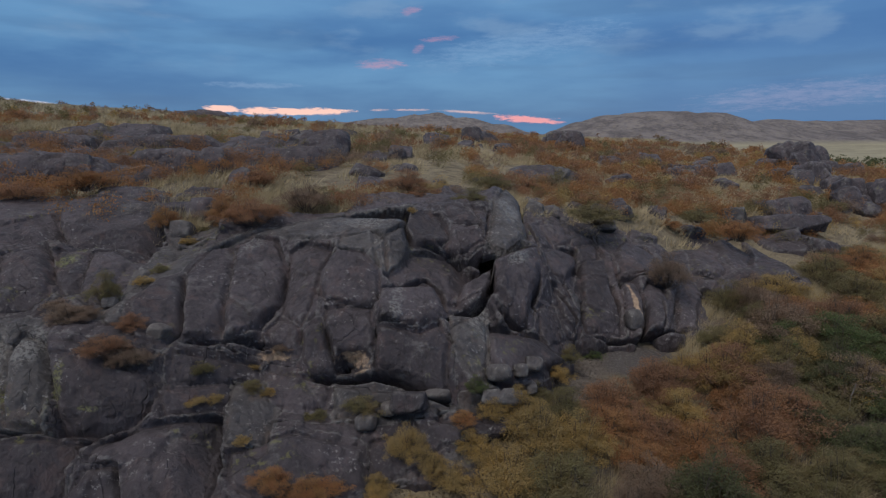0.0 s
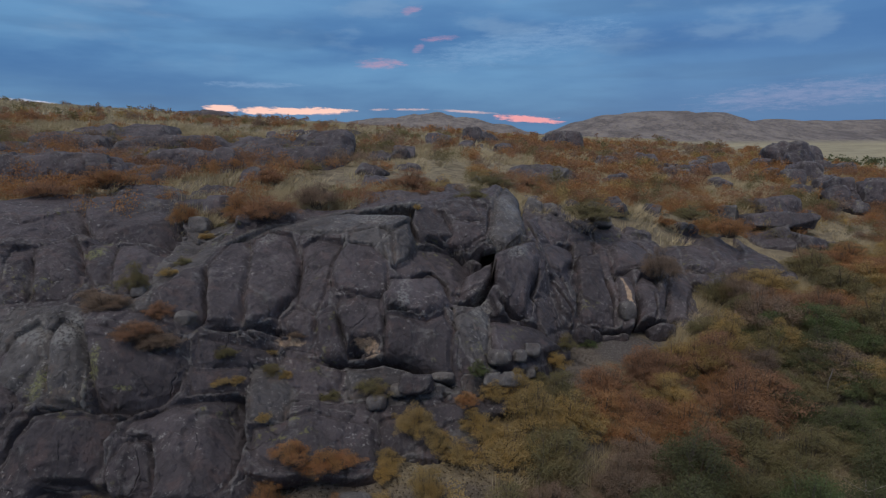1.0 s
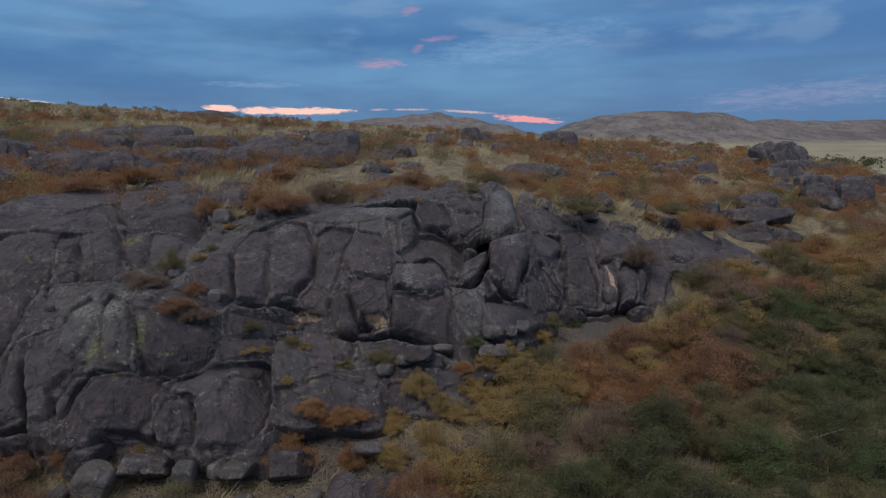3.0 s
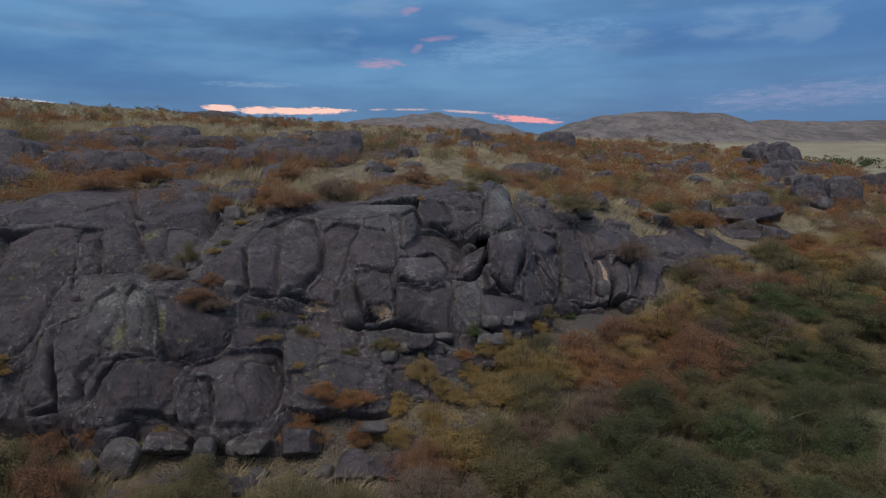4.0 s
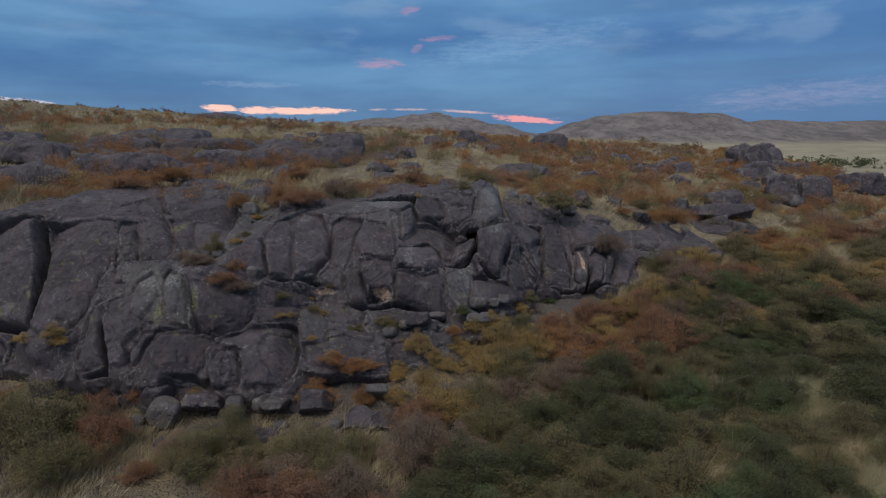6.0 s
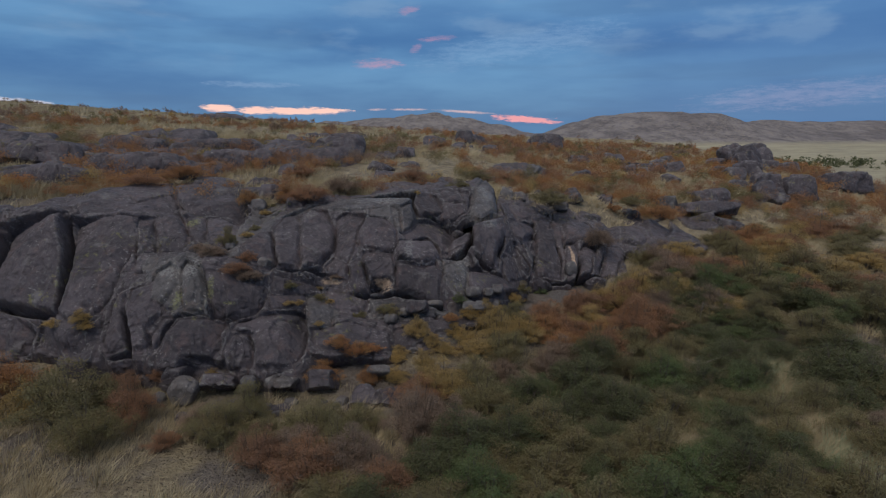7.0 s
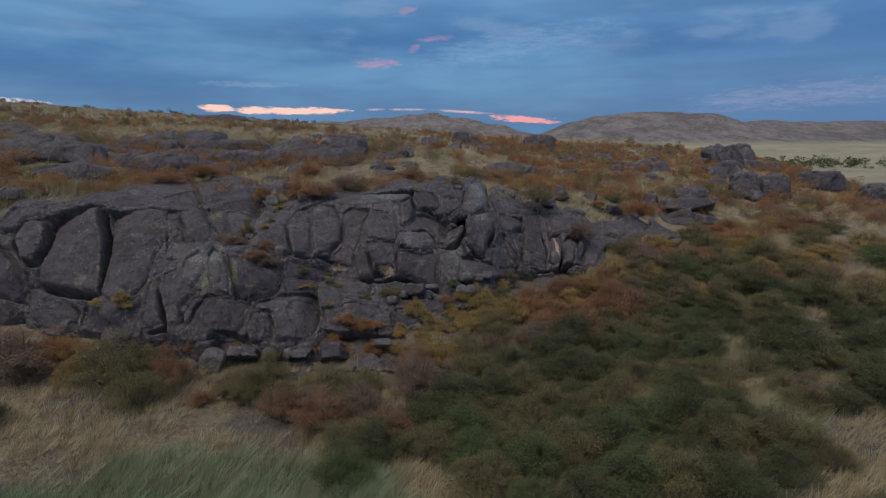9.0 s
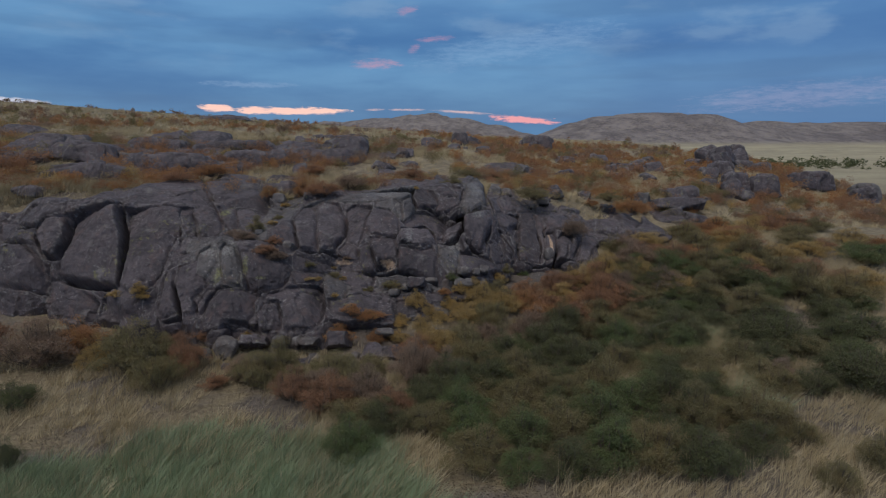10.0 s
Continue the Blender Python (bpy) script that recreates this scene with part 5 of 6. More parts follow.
rock(-19.47, 25.78, 3.42, 1.15, 1.17, 0.74, -15, 0, 0, "dark", 0.12, 7)
rock(-18.60, 26.69, 3.46, 1.15, 1.09, 0.62, -15, 0, 0, "stone", 0.12, 7)
rock(16.49, 30.97, 0.49, 1.49, 1.85, 1.25, -20, 0, 0, "dark", 0.12, 7)
rock(10.91, 40.96, 2.23, 1.85, 1.68, 0.78, -25, 0, 0, "dark", 0.12, 7)
rock(11.84, 60.14, 2.75, 4.26, 5.34, 1.98, -25, 0, 0, "dark", 0.12, 7)
rock(-0.11, 43.22, 3.36, 2.05, 3.11, 1.19, -35, 0, 0, "dark", 0.12, 7)
rock(3.21, 51.31, 2.95, 2.99, 4.27, 1.42, -35, 0, 0, "dark", 0.12, 7)
rock(13.77, 29.74, 0.50, 1.29, 1.19, 0.97, -25, 0, 0, "grey", 0.12, 7)
rock(22.10, 33.62, 0.22, 1.97, 2.44, 1.22, -30, 0, 0, "dark", 0.12, 7)
rock(30.12, 40.20, 0.92, 1.40, 1.50, 1.26, -20, 0, 0, "dark", 0.12, 7)
rock(30.84, 39.19, 0.32, 1.73, 1.92, 1.06, -25, 0, 0, "dark", 0.12, 3)
rock(34.86, 38.56, -0.20, 2.05, 2.70, 1.98, -25, 0, 0, "grey", 0.12, 7)
rock(-10.47, 41.87, 3.39, 2.22, 2.73, 0.93, -45, 0, 0, "dark", 0.12, 7)
rock(-2.95, 32.29, 2.62, 1.69, 2.20, 1.05, -55, 0, 0, "dark", 0.12, 7)
rock(-1.50, 28.99, 2.58, 1.25, 1.52, 0.66, -45, 0, 0, "dark", 0.12, 7)
rock(14.58, 45.21, 1.87, 2.01, 2.65, 1.11, -40, 0, 0, "dark", 0.12, 7)
rock(27.85, 51.12, 2.31, 1.73, 2.77, 1.87, -15, 0, 0, "dark", 0.12, 9)
rock(34.52, 60.14, 2.07, 1.94, 3.53, 2.15, -20, 0, 0, "dark", 0.12, 9)
rock(30.96, 51.78, 1.84, 1.57, 2.83, 2.08, -30, 0, 0, "dark", 0.12, 9)
rock(27.50, 48.40, 1.57, 1.82, 2.22, 1.06, -30, 0, 0, "dark", 0.12, 9)
rock(21.81, 40.91, 1.30, 1.66, 2.35, 1.26, -35, 0, 0, "dark", 0.12, 9)
rock(22.35, 39.64, 1.17, 1.60, 2.51, 1.30, -30, 0, 0, "dark", 0.12, 9)
rock(24.40, 40.65, 1.19, 1.58, 2.36, 1.34, -30, 0, 0, "dark", 0.12, 9)
rock(20.96, 36.10, 0.69, 1.90, 2.18, 1.07, -40, 0, 0, "dark", 0.12, 9)
rock(23.51, 37.73, 0.88, 1.39, 2.40, 1.37, -30, 0, 0, "dark", 0.12, 9)
rock(21.62, 33.81, 0.62, 1.18, 2.01, 1.34, -30, 0, 0, "dark", 0.12, 9)
rock(22.64, 33.94, 0.44, 1.07, 1.84, 1.27, -35, 0, 0, "dark", 0.12, 9)
rock(30.70, 49.90, 1.34, 1.79, 2.47, 1.10, -30, 0, 0, "dark", 0.12, 9)
rock(31.23, 48.04, 1.25, 1.89, 2.41, 1.34, -30, 0, 0, "dark", 0.12, 9)
rock(18.36, 44.44, 1.85, 1.35, 1.83, 1.06, -30, 0, 0, "dark", 0.12, 9)
rock(18.78, 42.34, 1.52, 1.66, 2.02, 1.21, -40, 0, 0, "dark", 0.12, 9)
rock(14.24, 38.70, 1.78, 1.10, 1.66, 0.99, -30, 0, 0, "dark", 0.12, 9)
rock(15.65, 40.00, 1.70, 1.10, 1.47, 0.79, -30, 0, 0, "dark", 0.12, 9)


# ---- shrubs ----
def tubes(paths, sides=4):
    """Tapered tubes along paths of (points, radius)."""
    vv, ff, base = [], [], 0
    for pts, rad in paths:
        k = len(pts)
        for i, pt in enumerate(pts):
            rr = rad * (1 - 0.75 * i / (k - 1))
            for s in range(sides):
                an = 2 * math.pi * s / sides
                vv.append((pt[0] + rr * math.cos(an), pt[1] + rr * math.sin(an), pt[2]))
        for i in range(k - 1):
            for s in range(sides):
                a, b = base + i * sides + s, base + i * sides + (s + 1) % sides
                ff.append((a, b, b + sides, a + sides))
        base += k * sides
    return np.array(vv), np.array(ff)


def clump_leaves(mids, radii, count, size, rng):
    """Small pointed leaves in loose clumps, thickest near each clump's skin."""
    pick = rng.choice(len(mids), count, p=radii ** 2 / (radii ** 2).sum())
    out = rng.normal(size=(count, 3))
    out[:, 2] += 0.3
    out /= np.linalg.norm(out, axis=1)[:, None]
    lump = 1 + 0.42 * smooth_noise(out * 2.6 + pick[:, None] * 7.7, 5)
    c = mids[pick] + out * (radii[pick] * lump * (0.35 + 0.85 * rng.random(count) ** 0.6))[:, None] * (1, 1, 0.9)
    nor = out + rng.normal(size=(count, 3)) * 0.8
    nor /= np.linalg.norm(nor, axis=1)[:, None]
    a = np.cross(nor, rng.normal(size=(count, 3)))
    a /= np.linalg.norm(a, axis=1)[:, None]
    b = np.cross(nor, a)
    s = (size * rng.uniform(0.6, 1.35, count))[:, None]
    tri = np.stack([c - a * s * 0.8 - b * s * 0.6, c - a * s * 0.4 + b * s * 0.7, c + a * s * 1.2], 1)
    return tri[c[:, 2] > 0.02]


def shrub_shape(seed, leaves, leaf, stems=13):
    """Unit shrub, 1 wide and about 1 high: many stems from one foot, each ending in clumps of leaves, an uneven crown."""
    rng = np.random.default_rng(seed)
    paths, mids, radii = [], [], []
    for i in range(stems):
        an, out = 2.4 * i + rng.normal() * 0.4, math.sqrt((i + rng.random()) / stems) * 0.42
        top = (1.0 - 0.6 * (out / 0.45) ** 2.0) * rng.uniform(0.66, 1.02)
        foot = np.array([rng.normal() * 0.05, rng.normal() * 0.05, -0.06])
        end = np.array([out * math.cos(an), out * math.sin(an), top])
        pts = [foot + (end - foot) * np.array([f ** 0.8, f ** 0.8, f ** 1.25]) + rng.normal(size=3) * 0.02 * (f > 0) for f in (0, 0.4, 0.7, 1.0)]
        paths.append((pts, 0.012))
        mids.append(end - (0, 0, 0.06))
        radii.append(rng.uniform(0.07, 0.14))
        for _ in range(4):
            side = pts[2] + rng.normal(size=3) * (0.13, 0.13, 0.09)
            paths.append(([pts[2], side], 0.006))
            mids.append(side)
            radii.append(rng.uniform(0.05, 0.11))
        for _ in range(2):
            tip = end + rng.normal(size=3) * (0.07, 0.07, 0.03) + (0, 0, 0.07)
            paths.append(([pts[2], (pts[2] + tip) / 2 + rng.normal(size=3) * 0.015, tip], 0.0045))
    tri = clump_leaves(np.array(mids), np.array(radii), leaves, leaf, rng)
    tv, tf = tubes(paths, 3)
    return mesh_from("branchwork", tv, tf), mesh_from("foliage", tri.reshape(-1, 3), np.arange(3 * len(tri)).reshape(-1, 3), False)


SHRUB_WORDS = {
    "orange": "low shrub with orange-brown autumn leaves on the dry slope", "gold": "shrub with yellow-gold autumn leaves by the rock foot",
    "rust": "low rusty-brown autumn shrub on the dry slope", "brown": "half-bare grey-brown shrub with fine twigs",
    "olive": "olive-green shrub turning brown in the thicket", "dark": "dense dark green shrub of the thicket",
    "green": "fresh green leafy shrub among duller bushes",
}
SHAPES = {"near": [shrub_shape(s, 18000, 0.0100, 22) for s in (1, 2, 3, 4)], "mid": [shrub_shape(s, 5500, 0.0185, 13) for s in (5, 6, 7)]}
FIRST = {}
SHRUB_RNG = np.random.default_rng(77)


def shrub(x, y, wide, high, kind, z=None, level="near"):
    """One bush; bushes of one kind and shape share their meshes."""
    i = int(SHRUB_RNG.integers(0, len(SHAPES[level])))
    if z is None:
        z = ground_z(x, y)
    m = Matrix.LocRotScale((x, y, z - 0.02), Euler((0, 0, SHRUB_RNG.uniform(0, 6.28))), (wide * 1.02, wide * SHRUB_RNG.uniform(0.85, 1.15), high * SHRUB_RNG.uniform(0.75, 1.15)))
    if (level, kind, i) in FIRST:
        first = FIRST[level, kind, i]
        return copy_thing(first, m @ Matrix.Diagonal((*[1 / v for v in first.scale], 1)))
    ob = new("shrub")
    ob.matrix_basis = m
    for name, me, mat in zip(("branchwork", "foliage"), SHAPES[level][i], (TWIG, LEAF[kind])):
        mine = me.copy()
        mine.materials.append(mat)
        part_ob = new(name, mine)
        part_ob.parent = ob
    FIRST[level, kind, i] = tagged(ob, SHRUB_WORDS[kind], "shrub", kind + " shrubs")
    return ob


def perch(x, y, wide, high, kind, z):
    """A bush that grows on the rock."""
    x, y, z = on_rock(x, y, z)
    return shrub(x, y, wide, high, kind, z)


perch(-5.01, 18.44, 1.70, 1.00, "rust", 2.08)
perch(-5.98, 18.91, 1.00, 0.80, "orange", 1.93)
shrub(-4.01, 20.26, 1.50, 0.90, "brown", 2.28)
perch(-7.51, 18.71, 0.80, 0.90, "orange", 1.80)
shrub(5.52, 22.50, 2.20, 1.00, "olive", 1.51)
shrub(1.13, 21.00, 1.20, 0.70, "olive", 2.30)
shrub(2.09, 25.00, 1.60, 0.80, "olive", 2.45)
perch(7.22, 19.60, 1.50, 1.30, "brown", 0.41)
shrub(10.57, 26.00, 1.60, 0.80, "olive", 1.03)
shrub(11.59, 24.50, 1.60, 0.80, "orange", 0.54)
shrub(-1.09, 23.50, 1.80, 0.80, "rust", 2.50)
shrub(-11.14, 21.00, 1.90, 0.80, "orange", 2.86)
perch(-12.23, 19.50, 1.60, 0.60, "rust", 2.76)
perch(-6.15, 13.03, 0.90, 0.60, "rust", 0.31)
perch(-5.78, 13.03, 0.80, 0.50, "brown", 0.14)
perch(-4.67, 13.59, 0.50, 0.35, "olive", -0.23)
perch(-3.72, 13.60, 0.50, 0.30, "olive", -0.54)
perch(-1.47, 13.55, 0.80, 0.50, "olive", -1.08)
perch(0.90, 14.36, 0.50, 0.45, "green", -1.10)
perch(4.35, 17.41, 0.60, 0.40, "green", -1.25)
perch(-7.18, 13.59, 0.90, 0.45, "brown", 0.86)
perch(-6.93, 14.31, 0.70, 0.70, "olive", 1.11)
perch(-2.30, 13.34, 0.40, 0.20, "olive", -1.03)
perch(-6.49, 15.12, 0.45, 0.25, "gold", 1.27)
perch(-6.38, 15.71, 0.45, 0.25, "olive", 1.38)
perch(-6.61, 17.89, 0.50, 0.25, "gold", 1.68)
perch(-6.64, 19.02, 0.50, 0.25, "olive", 1.79)
perch(-7.07, 13.80, 0.60, 0.30, "brown", 0.95)
perch(-7.74, 13.97, 0.60, 0.35, "brown", 1.06)
perch(-3.92, 14.14, 0.40, 0.20, "gold", -0.17)
perch(-3.44, 13.62, 0.40, 0.20, "gold", -0.62)
perch(-4.58, 13.02, 0.45, 0.20, "gold", -0.58)
perch(-4.28, 13.16, 0.35, 0.20, "gold", -0.60)
perch(-2.57, 13.28, 0.40, 0.20, "olive", -0.98)
perch(-3.52, 12.23, 0.40, 0.20, "gold", -0.93)
perch(0.63, 13.70, 0.60, 0.25, "orange", -1.42)
perch(-3.33, 14.62, 0.40, 0.20, "brown", -0.11)
perch(-5.99, 13.64, 0.60, 0.40, "rust", 0.67)
perch(-0.67, 19.16, 0.30, 0.20, "gold", 2.13)
perch(-0.49, 12.64, 0.80, 0.80, "gold", -1.56)
perch(0.00, 12.45, 0.70, 0.60, "gold", -1.68)
perch(-1.07, 11.97, 0.80, 0.50, "gold", -1.68)
perch(-2.04, 11.72, 0.90, 0.40, "orange", -1.63)
perch(-2.79, 11.58, 0.80, 0.40, "orange", -1.51)
perch(1.32, 13.49, 0.80, 0.50, "olive", -1.56)
perch(1.86, 14.01, 0.90, 0.70, "gold", -1.46)
perch(2.33, 14.72, 0.80, 0.60, "olive", -1.27)
perch(2.94, 15.64, 0.80, 0.60, "gold", -1.14)
perch(3.46, 16.47, 0.60, 0.45, "olive", -1.11)
perch(1.04, 12.80, 0.90, 0.60, "gold", -1.72)
perch(0.37, 12.17, 0.90, 0.60, "gold", -1.80)
perch(-2.22, 11.52, 0.70, 0.45, "orange", -1.69)
perch(0.74, 13.16, 0.70, 0.50, "gold", -1.60)
perch(1.26, 13.90, 0.70, 0.50, "gold", -1.41)
perch(-3.22, 11.10, 0.60, 0.50, "orange", -1.73)
perch(-1.08, 11.69, 0.60, 0.40, "gold", -1.78)
perch(-7.91, 10.74, 0.70, 0.50, "rust", -2.03)
perch(-6.49, 10.98, 0.50, 0.30, "gold", -1.96)
shrub(-3.16, 10.90, 1.00, 0.96, "orange")
shrub(-1.03, 11.10, 0.90, 0.60, "gold")
shrub(-0.19, 11.20, 0.80, 1.08, "gold")
shrub(-1.86, 11.00, 0.70, 0.60, "orange")
shrub(5.68, 16.00, 1.70, 1.32, "rust")
shrub(7.24, 16.20, 2.00, 1.56, "rust")
shrub(7.91, 14.60, 2.00, 1.44, "rust")
shrub(9.65, 18.30, 2.20, 1.44, "brown")
shrub(9.46, 20.60, 1.60, 1.32, "olive")
shrub(11.44, 21.50, 2.20, 1.44, "gold")
shrub(11.97, 19.20, 2.20, 1.44, "rust")
shrub(10.26, 15.80, 2.00, 1.44, "brown")
shrub(13.01, 18.00, 2.20, 1.44, "olive")
shrub(16.03, 22.00, 2.40, 1.20, "gold")
shrub(15.84, 19.50, 2.40, 1.44, "olive")
shrub(13.90, 16.00, 2.20, 1.44, "dark")
shrub(11.46, 14.40, 2.20, 1.44, "dark")
shrub(15.73, 24.00, 1.80, 1.08, "orange")
shrub(20.08, 25.00, 2.00, 1.08, "rust")
shrub(-1.70, 3.70, 1.50, 1.32, "green")
shrub(12.56, 10.60, 2.60, 1.68, "dark")
shrub(11.38, 9.50, 1.60, 1.20, "dark")
shrub(12.90, 13.60, 2.40, 1.56, "olive")
shrub(15.78, 15.00, 2.60, 1.56, "olive")
shrub(16.06, 11.60, 2.40, 1.56, "dark")
shrub(17.71, 15.00, 2.60, 1.56, "olive")
shrub(21.85, 19.50, 2.80, 1.44, "green")
shrub(13.04, 7.00, 2.40, 1.56, "dark")
shrub(11.38, 7.00, 1.40, 1.20, "dark")
shrub(10.78, 7.70, 1.00, 0.96, "brown")
shrub(13.05, 8.00, 1.80, 1.32, "dark")
shrub(9.29, 4.30, 1.10, 0.96, "olive")
shrub(9.01, 2.40, 1.00, 0.84, "olive")
shrub(10.58, 3.20, 1.20, 0.96, "olive")
shrub(8.42, 6.00, 0.70, 0.72, "brown")
shrub(-12.91, 9.40, 2.80, 2.04, "brown")
shrub(-15.18, 10.00, 2.40, 1.92, "rust")
shrub(-12.02, 10.30, 1.80, 1.68, "orange")
shrub(-10.75, 9.20, 1.30, 1.20, "gold")
shrub(-9.29, 8.80, 2.40, 1.80, "olive")
shrub(-8.73, 9.60, 1.40, 1.20, "olive")
shrub(-7.75, 9.00, 1.40, 1.32, "rust")
shrub(-6.45, 7.90, 0.80, 0.60, "rust")
shrub(-5.81, 8.60, 1.20, 0.96, "brown")
shrub(-11.36, 6.30, 1.20, 1.08, "dark")
shrub(-9.37, 3.10, 0.80, 0.84, "dark")
shrub(-8.09, 7.60, 1.60, 1.32, "olive")
shrub(-8.78, 10.40, 1.20, 1.20, "rust")
perch(-11.27, 11.74, 0.60, 0.35, "gold", -0.93)
perch(-10.41, 11.69, 0.60, 0.40, "gold", -0.82)
perch(-10.25, 11.57, 0.50, 0.35, "gold", -0.93)



DRY = plain_material("bleached_dead_wood", (0.42, 0.38, 0.33), (0.33, 0.29, 0.25))


def dead_branch(x, y, z, high, seed):
    """A bare bleached branch with a few forks."""
    rng = np.random.default_rng(seed)
    foot = np.array([0, 0, -0.05])
    end = np.array([rng.normal() * 0.15, rng.normal() * 0.1, 1.0]) * high
    main = [foot + (end - foot) * f + rng.normal(size=3) * 0.03 * high * (f > 0) for f in (0, 0.35, 0.7, 1.0)]
    paths = [(main, 0.018 * high + 0.006)]
    for i in (1, 1, 2, 2):
        tip = main[i] + np.array([rng.normal() * 0.28, rng.normal() * 0.2, rng.uniform(0.2, 0.45)]) * high
        paths.append(([main[i], (main[i] + tip) / 2 + rng.normal(size=3) * 0.02, tip], 0.008 * high + 0.003))
    v, f = tubes(paths, 5)
    me = mesh_from("dead_branch", v, f)
    me.materials.append(DRY)
    ob = new("dead_branch", me)
    ob.location = (x, y, z)
    return tagged(ob, "bare bleached dead branch standing among the shrubs", "branch", "dead branches")


for n_branch, (bx, by, bh) in enumerate(((7.9, 11.2, 1.5), (1.3, 4.7, 1.1), (-2.9, 6.0, 1.0), (8.5, 6.3, 0.9), (9.6, 15.0, 1.4), (5.9, 12.8, 1.2))):
    dead_branch(bx, by, ground_z(bx, by), bh * 0.62, 200 + n_branch)


# ---- scrub and rocks of the plateau ----
def patchy(x, y, scale, seed):
    return float(fbm(np.array([[x * scale, y * scale, 0.5]]), seed, 3)[0])


def plateau_spot(x, y):
    edge = float(np.interp(x, (-30, -8, -3, 1, 4, 7, 10, 14, 20), (18, 18.5, 20.5, 22.5, 23, 25.5, 26.5, 27, 28)))
    return y > edge and x < 40 + 0.1 * (y - 40)


CLEARING = ((10.3, 12.0), (10.7, 11.0), (9.6, 9.2), (9.4, 6.9), (10.1, 5.0), (10.6, 3.5))


def in_clearing(x, y, wide):
    """Whether a place lies on the strip of grass between the bushes."""
    for (ax, ay), (bx, by) in zip(CLEARING[:-1], CLEARING[1:]):
        f = min(1, max(0, ((x - ax) * (bx - ax) + (y - ay) * (by - ay)) / ((bx - ax) ** 2 + (by - ay) ** 2)))
        if math.hypot(x - ax - f * (bx - ax), y - ay - f * (by - ay)) < wide:
            return True
    return False


def scatter_thicket():
    """Fills the low thicket in front of the rock foot."""
    rng = np.random.default_rng(25)
    made = []
    for _ in range(5000):
        x, y = rng.uniform(-6.0, 10.5), rng.uniform(2.4, 20.5)
        low = np.interp(x, (-6, -4.2, -2.9, -1, 1, 3, 6.5, 7.5, 10.5), (8.3, 7.2, 6.1, 4.8, 3.4, 2.6, 2.6, 3.2, 6.8))
        top = np.interp(x, (-6, -4.2, -1.5, 0.5, 2, 3.2, 4.6, 7, 9, 10.5), (9.2, 9.0, 8.8, 10.6, 13.4, 15.0, 15.4, 16.8, 19.4, 20.8))
        if not low < y < top or in_clearing(x, y, 0.55 + 0.35 * patchy(x, y, 0.5, 66)) or any(math.hypot(x - a, y - b) < 0.88 for a, b in made):
            continue
        made.append((x, y))
        u, in_from = rng.random(), top - y
        if x > 0.3 and in_from < 2.4 + 0.2 * max(x - 3, 0):
            if x < 3.6:
                kind = "gold" if u < 0.6 else "olive" if u < 0.9 else "orange"
            elif x < 7.2:
                kind = "orange" if u < 0.45 else "rust" if u < 0.75 else "gold"
            else:
                kind = "olive" if u < 0.4 else "gold" if u < 0.6 else "rust" if u < 0.8 else "brown"
        elif in_from < 3.6:
            kind = "brown" if u < 0.35 else "olive" if u < 0.75 else "rust"
        elif x < -1:
            kind = "brown" if u < 0.3 else "olive" if u < 0.65 else "dark"
        else:
            kind = "dark" if u < 0.5 else "olive" if u < 0.85 else "green"
        wide = rng.uniform(1.2, 1.75)
        shrub(x, y, wide, wide * rng.uniform(0.6, 0.95), kind)


scatter_thicket()


def scatter_slope():
    """The rest of the thicket on the slope beside the outcrop."""
    rng = np.random.default_rng(15)
    made = []
    for _ in range(900):
        y = rng.uniform(9, 27)
        x = rng.uniform(6.5, 24)
        if x < np.interp(y, (9, 15, 17, 20, 24, 27), (12.5, 9.5, 8.6, 11, 14.5, 17)) or x > 3.5 + 0.80 * (y + 4):
            continue
        if any(math.hypot(x - a, y - b) < 1.15 for a, b in made) or in_clearing(x, y, 0.65 + 0.35 * patchy(x, y, 0.5, 66)):
            continue
        made.append((x, y))
        u = rng.random()
        if y < 15:
            kind = "dark" if u < 0.5 else "olive" if u < 0.85 else "green"
        elif y < 20:
            kind = "olive" if u < 0.3 else "gold" if u < 0.6 else "rust" if u < 0.9 else "green"
        else:
            kind = "rust" if u < 0.4 else "orange" if u < 0.65 else "gold" if u < 0.8 else "olive"
        wide = rng.uniform(1.5, 2.3)
        shrub(x, y, wide, wide * rng.uniform(0.5, 0.68) * (0.8 if y > 20 else 1), kind)
        if len(made) >= 52:
            break


scatter_slope()


def plateau_kind(x, y, rng):
    tone = patchy(x, y, 0.09, 11) + 0.35 * rng.normal() + (0.38 if x > 3 else 0.0) - 0.012 * max(y - 34, 0)
    if rng.random() < 0.06:
        return "gold"
    return "brown" if tone < -0.35 else "olive" if tone < -0.1 else "rust" if tone < 0.35 else "orange"


def scatter_plateau():
    """The shrubs nearest the edge as things; the uncounted rest goes into one body."""
    rng = np.random.default_rng(5)
    made, rest = 0, []
    for _ in range(4200):
        y = 18 + 50 * rng.random() ** 1.15
        x = rng.uniform(-0.95, 0.85) * (y + 6)
        if not plateau_spot(x, y) or patchy(x, y, 0.16, 4) < rng.uniform(-0.4, 0.75) - 0.85 * (x > 4):
            continue
        wide = rng.uniform(0.6, 1.7)
        ratio = rng.uniform(0.38, 0.58)
        if y < 27 and made < 50:
            shrub(x, y, wide, wide * ratio, plateau_kind(x, y, rng), None, "mid")
            made += 1
        else:
            rest.append((x, y, wide, ratio))
    return rest


REST = scatter_plateau()


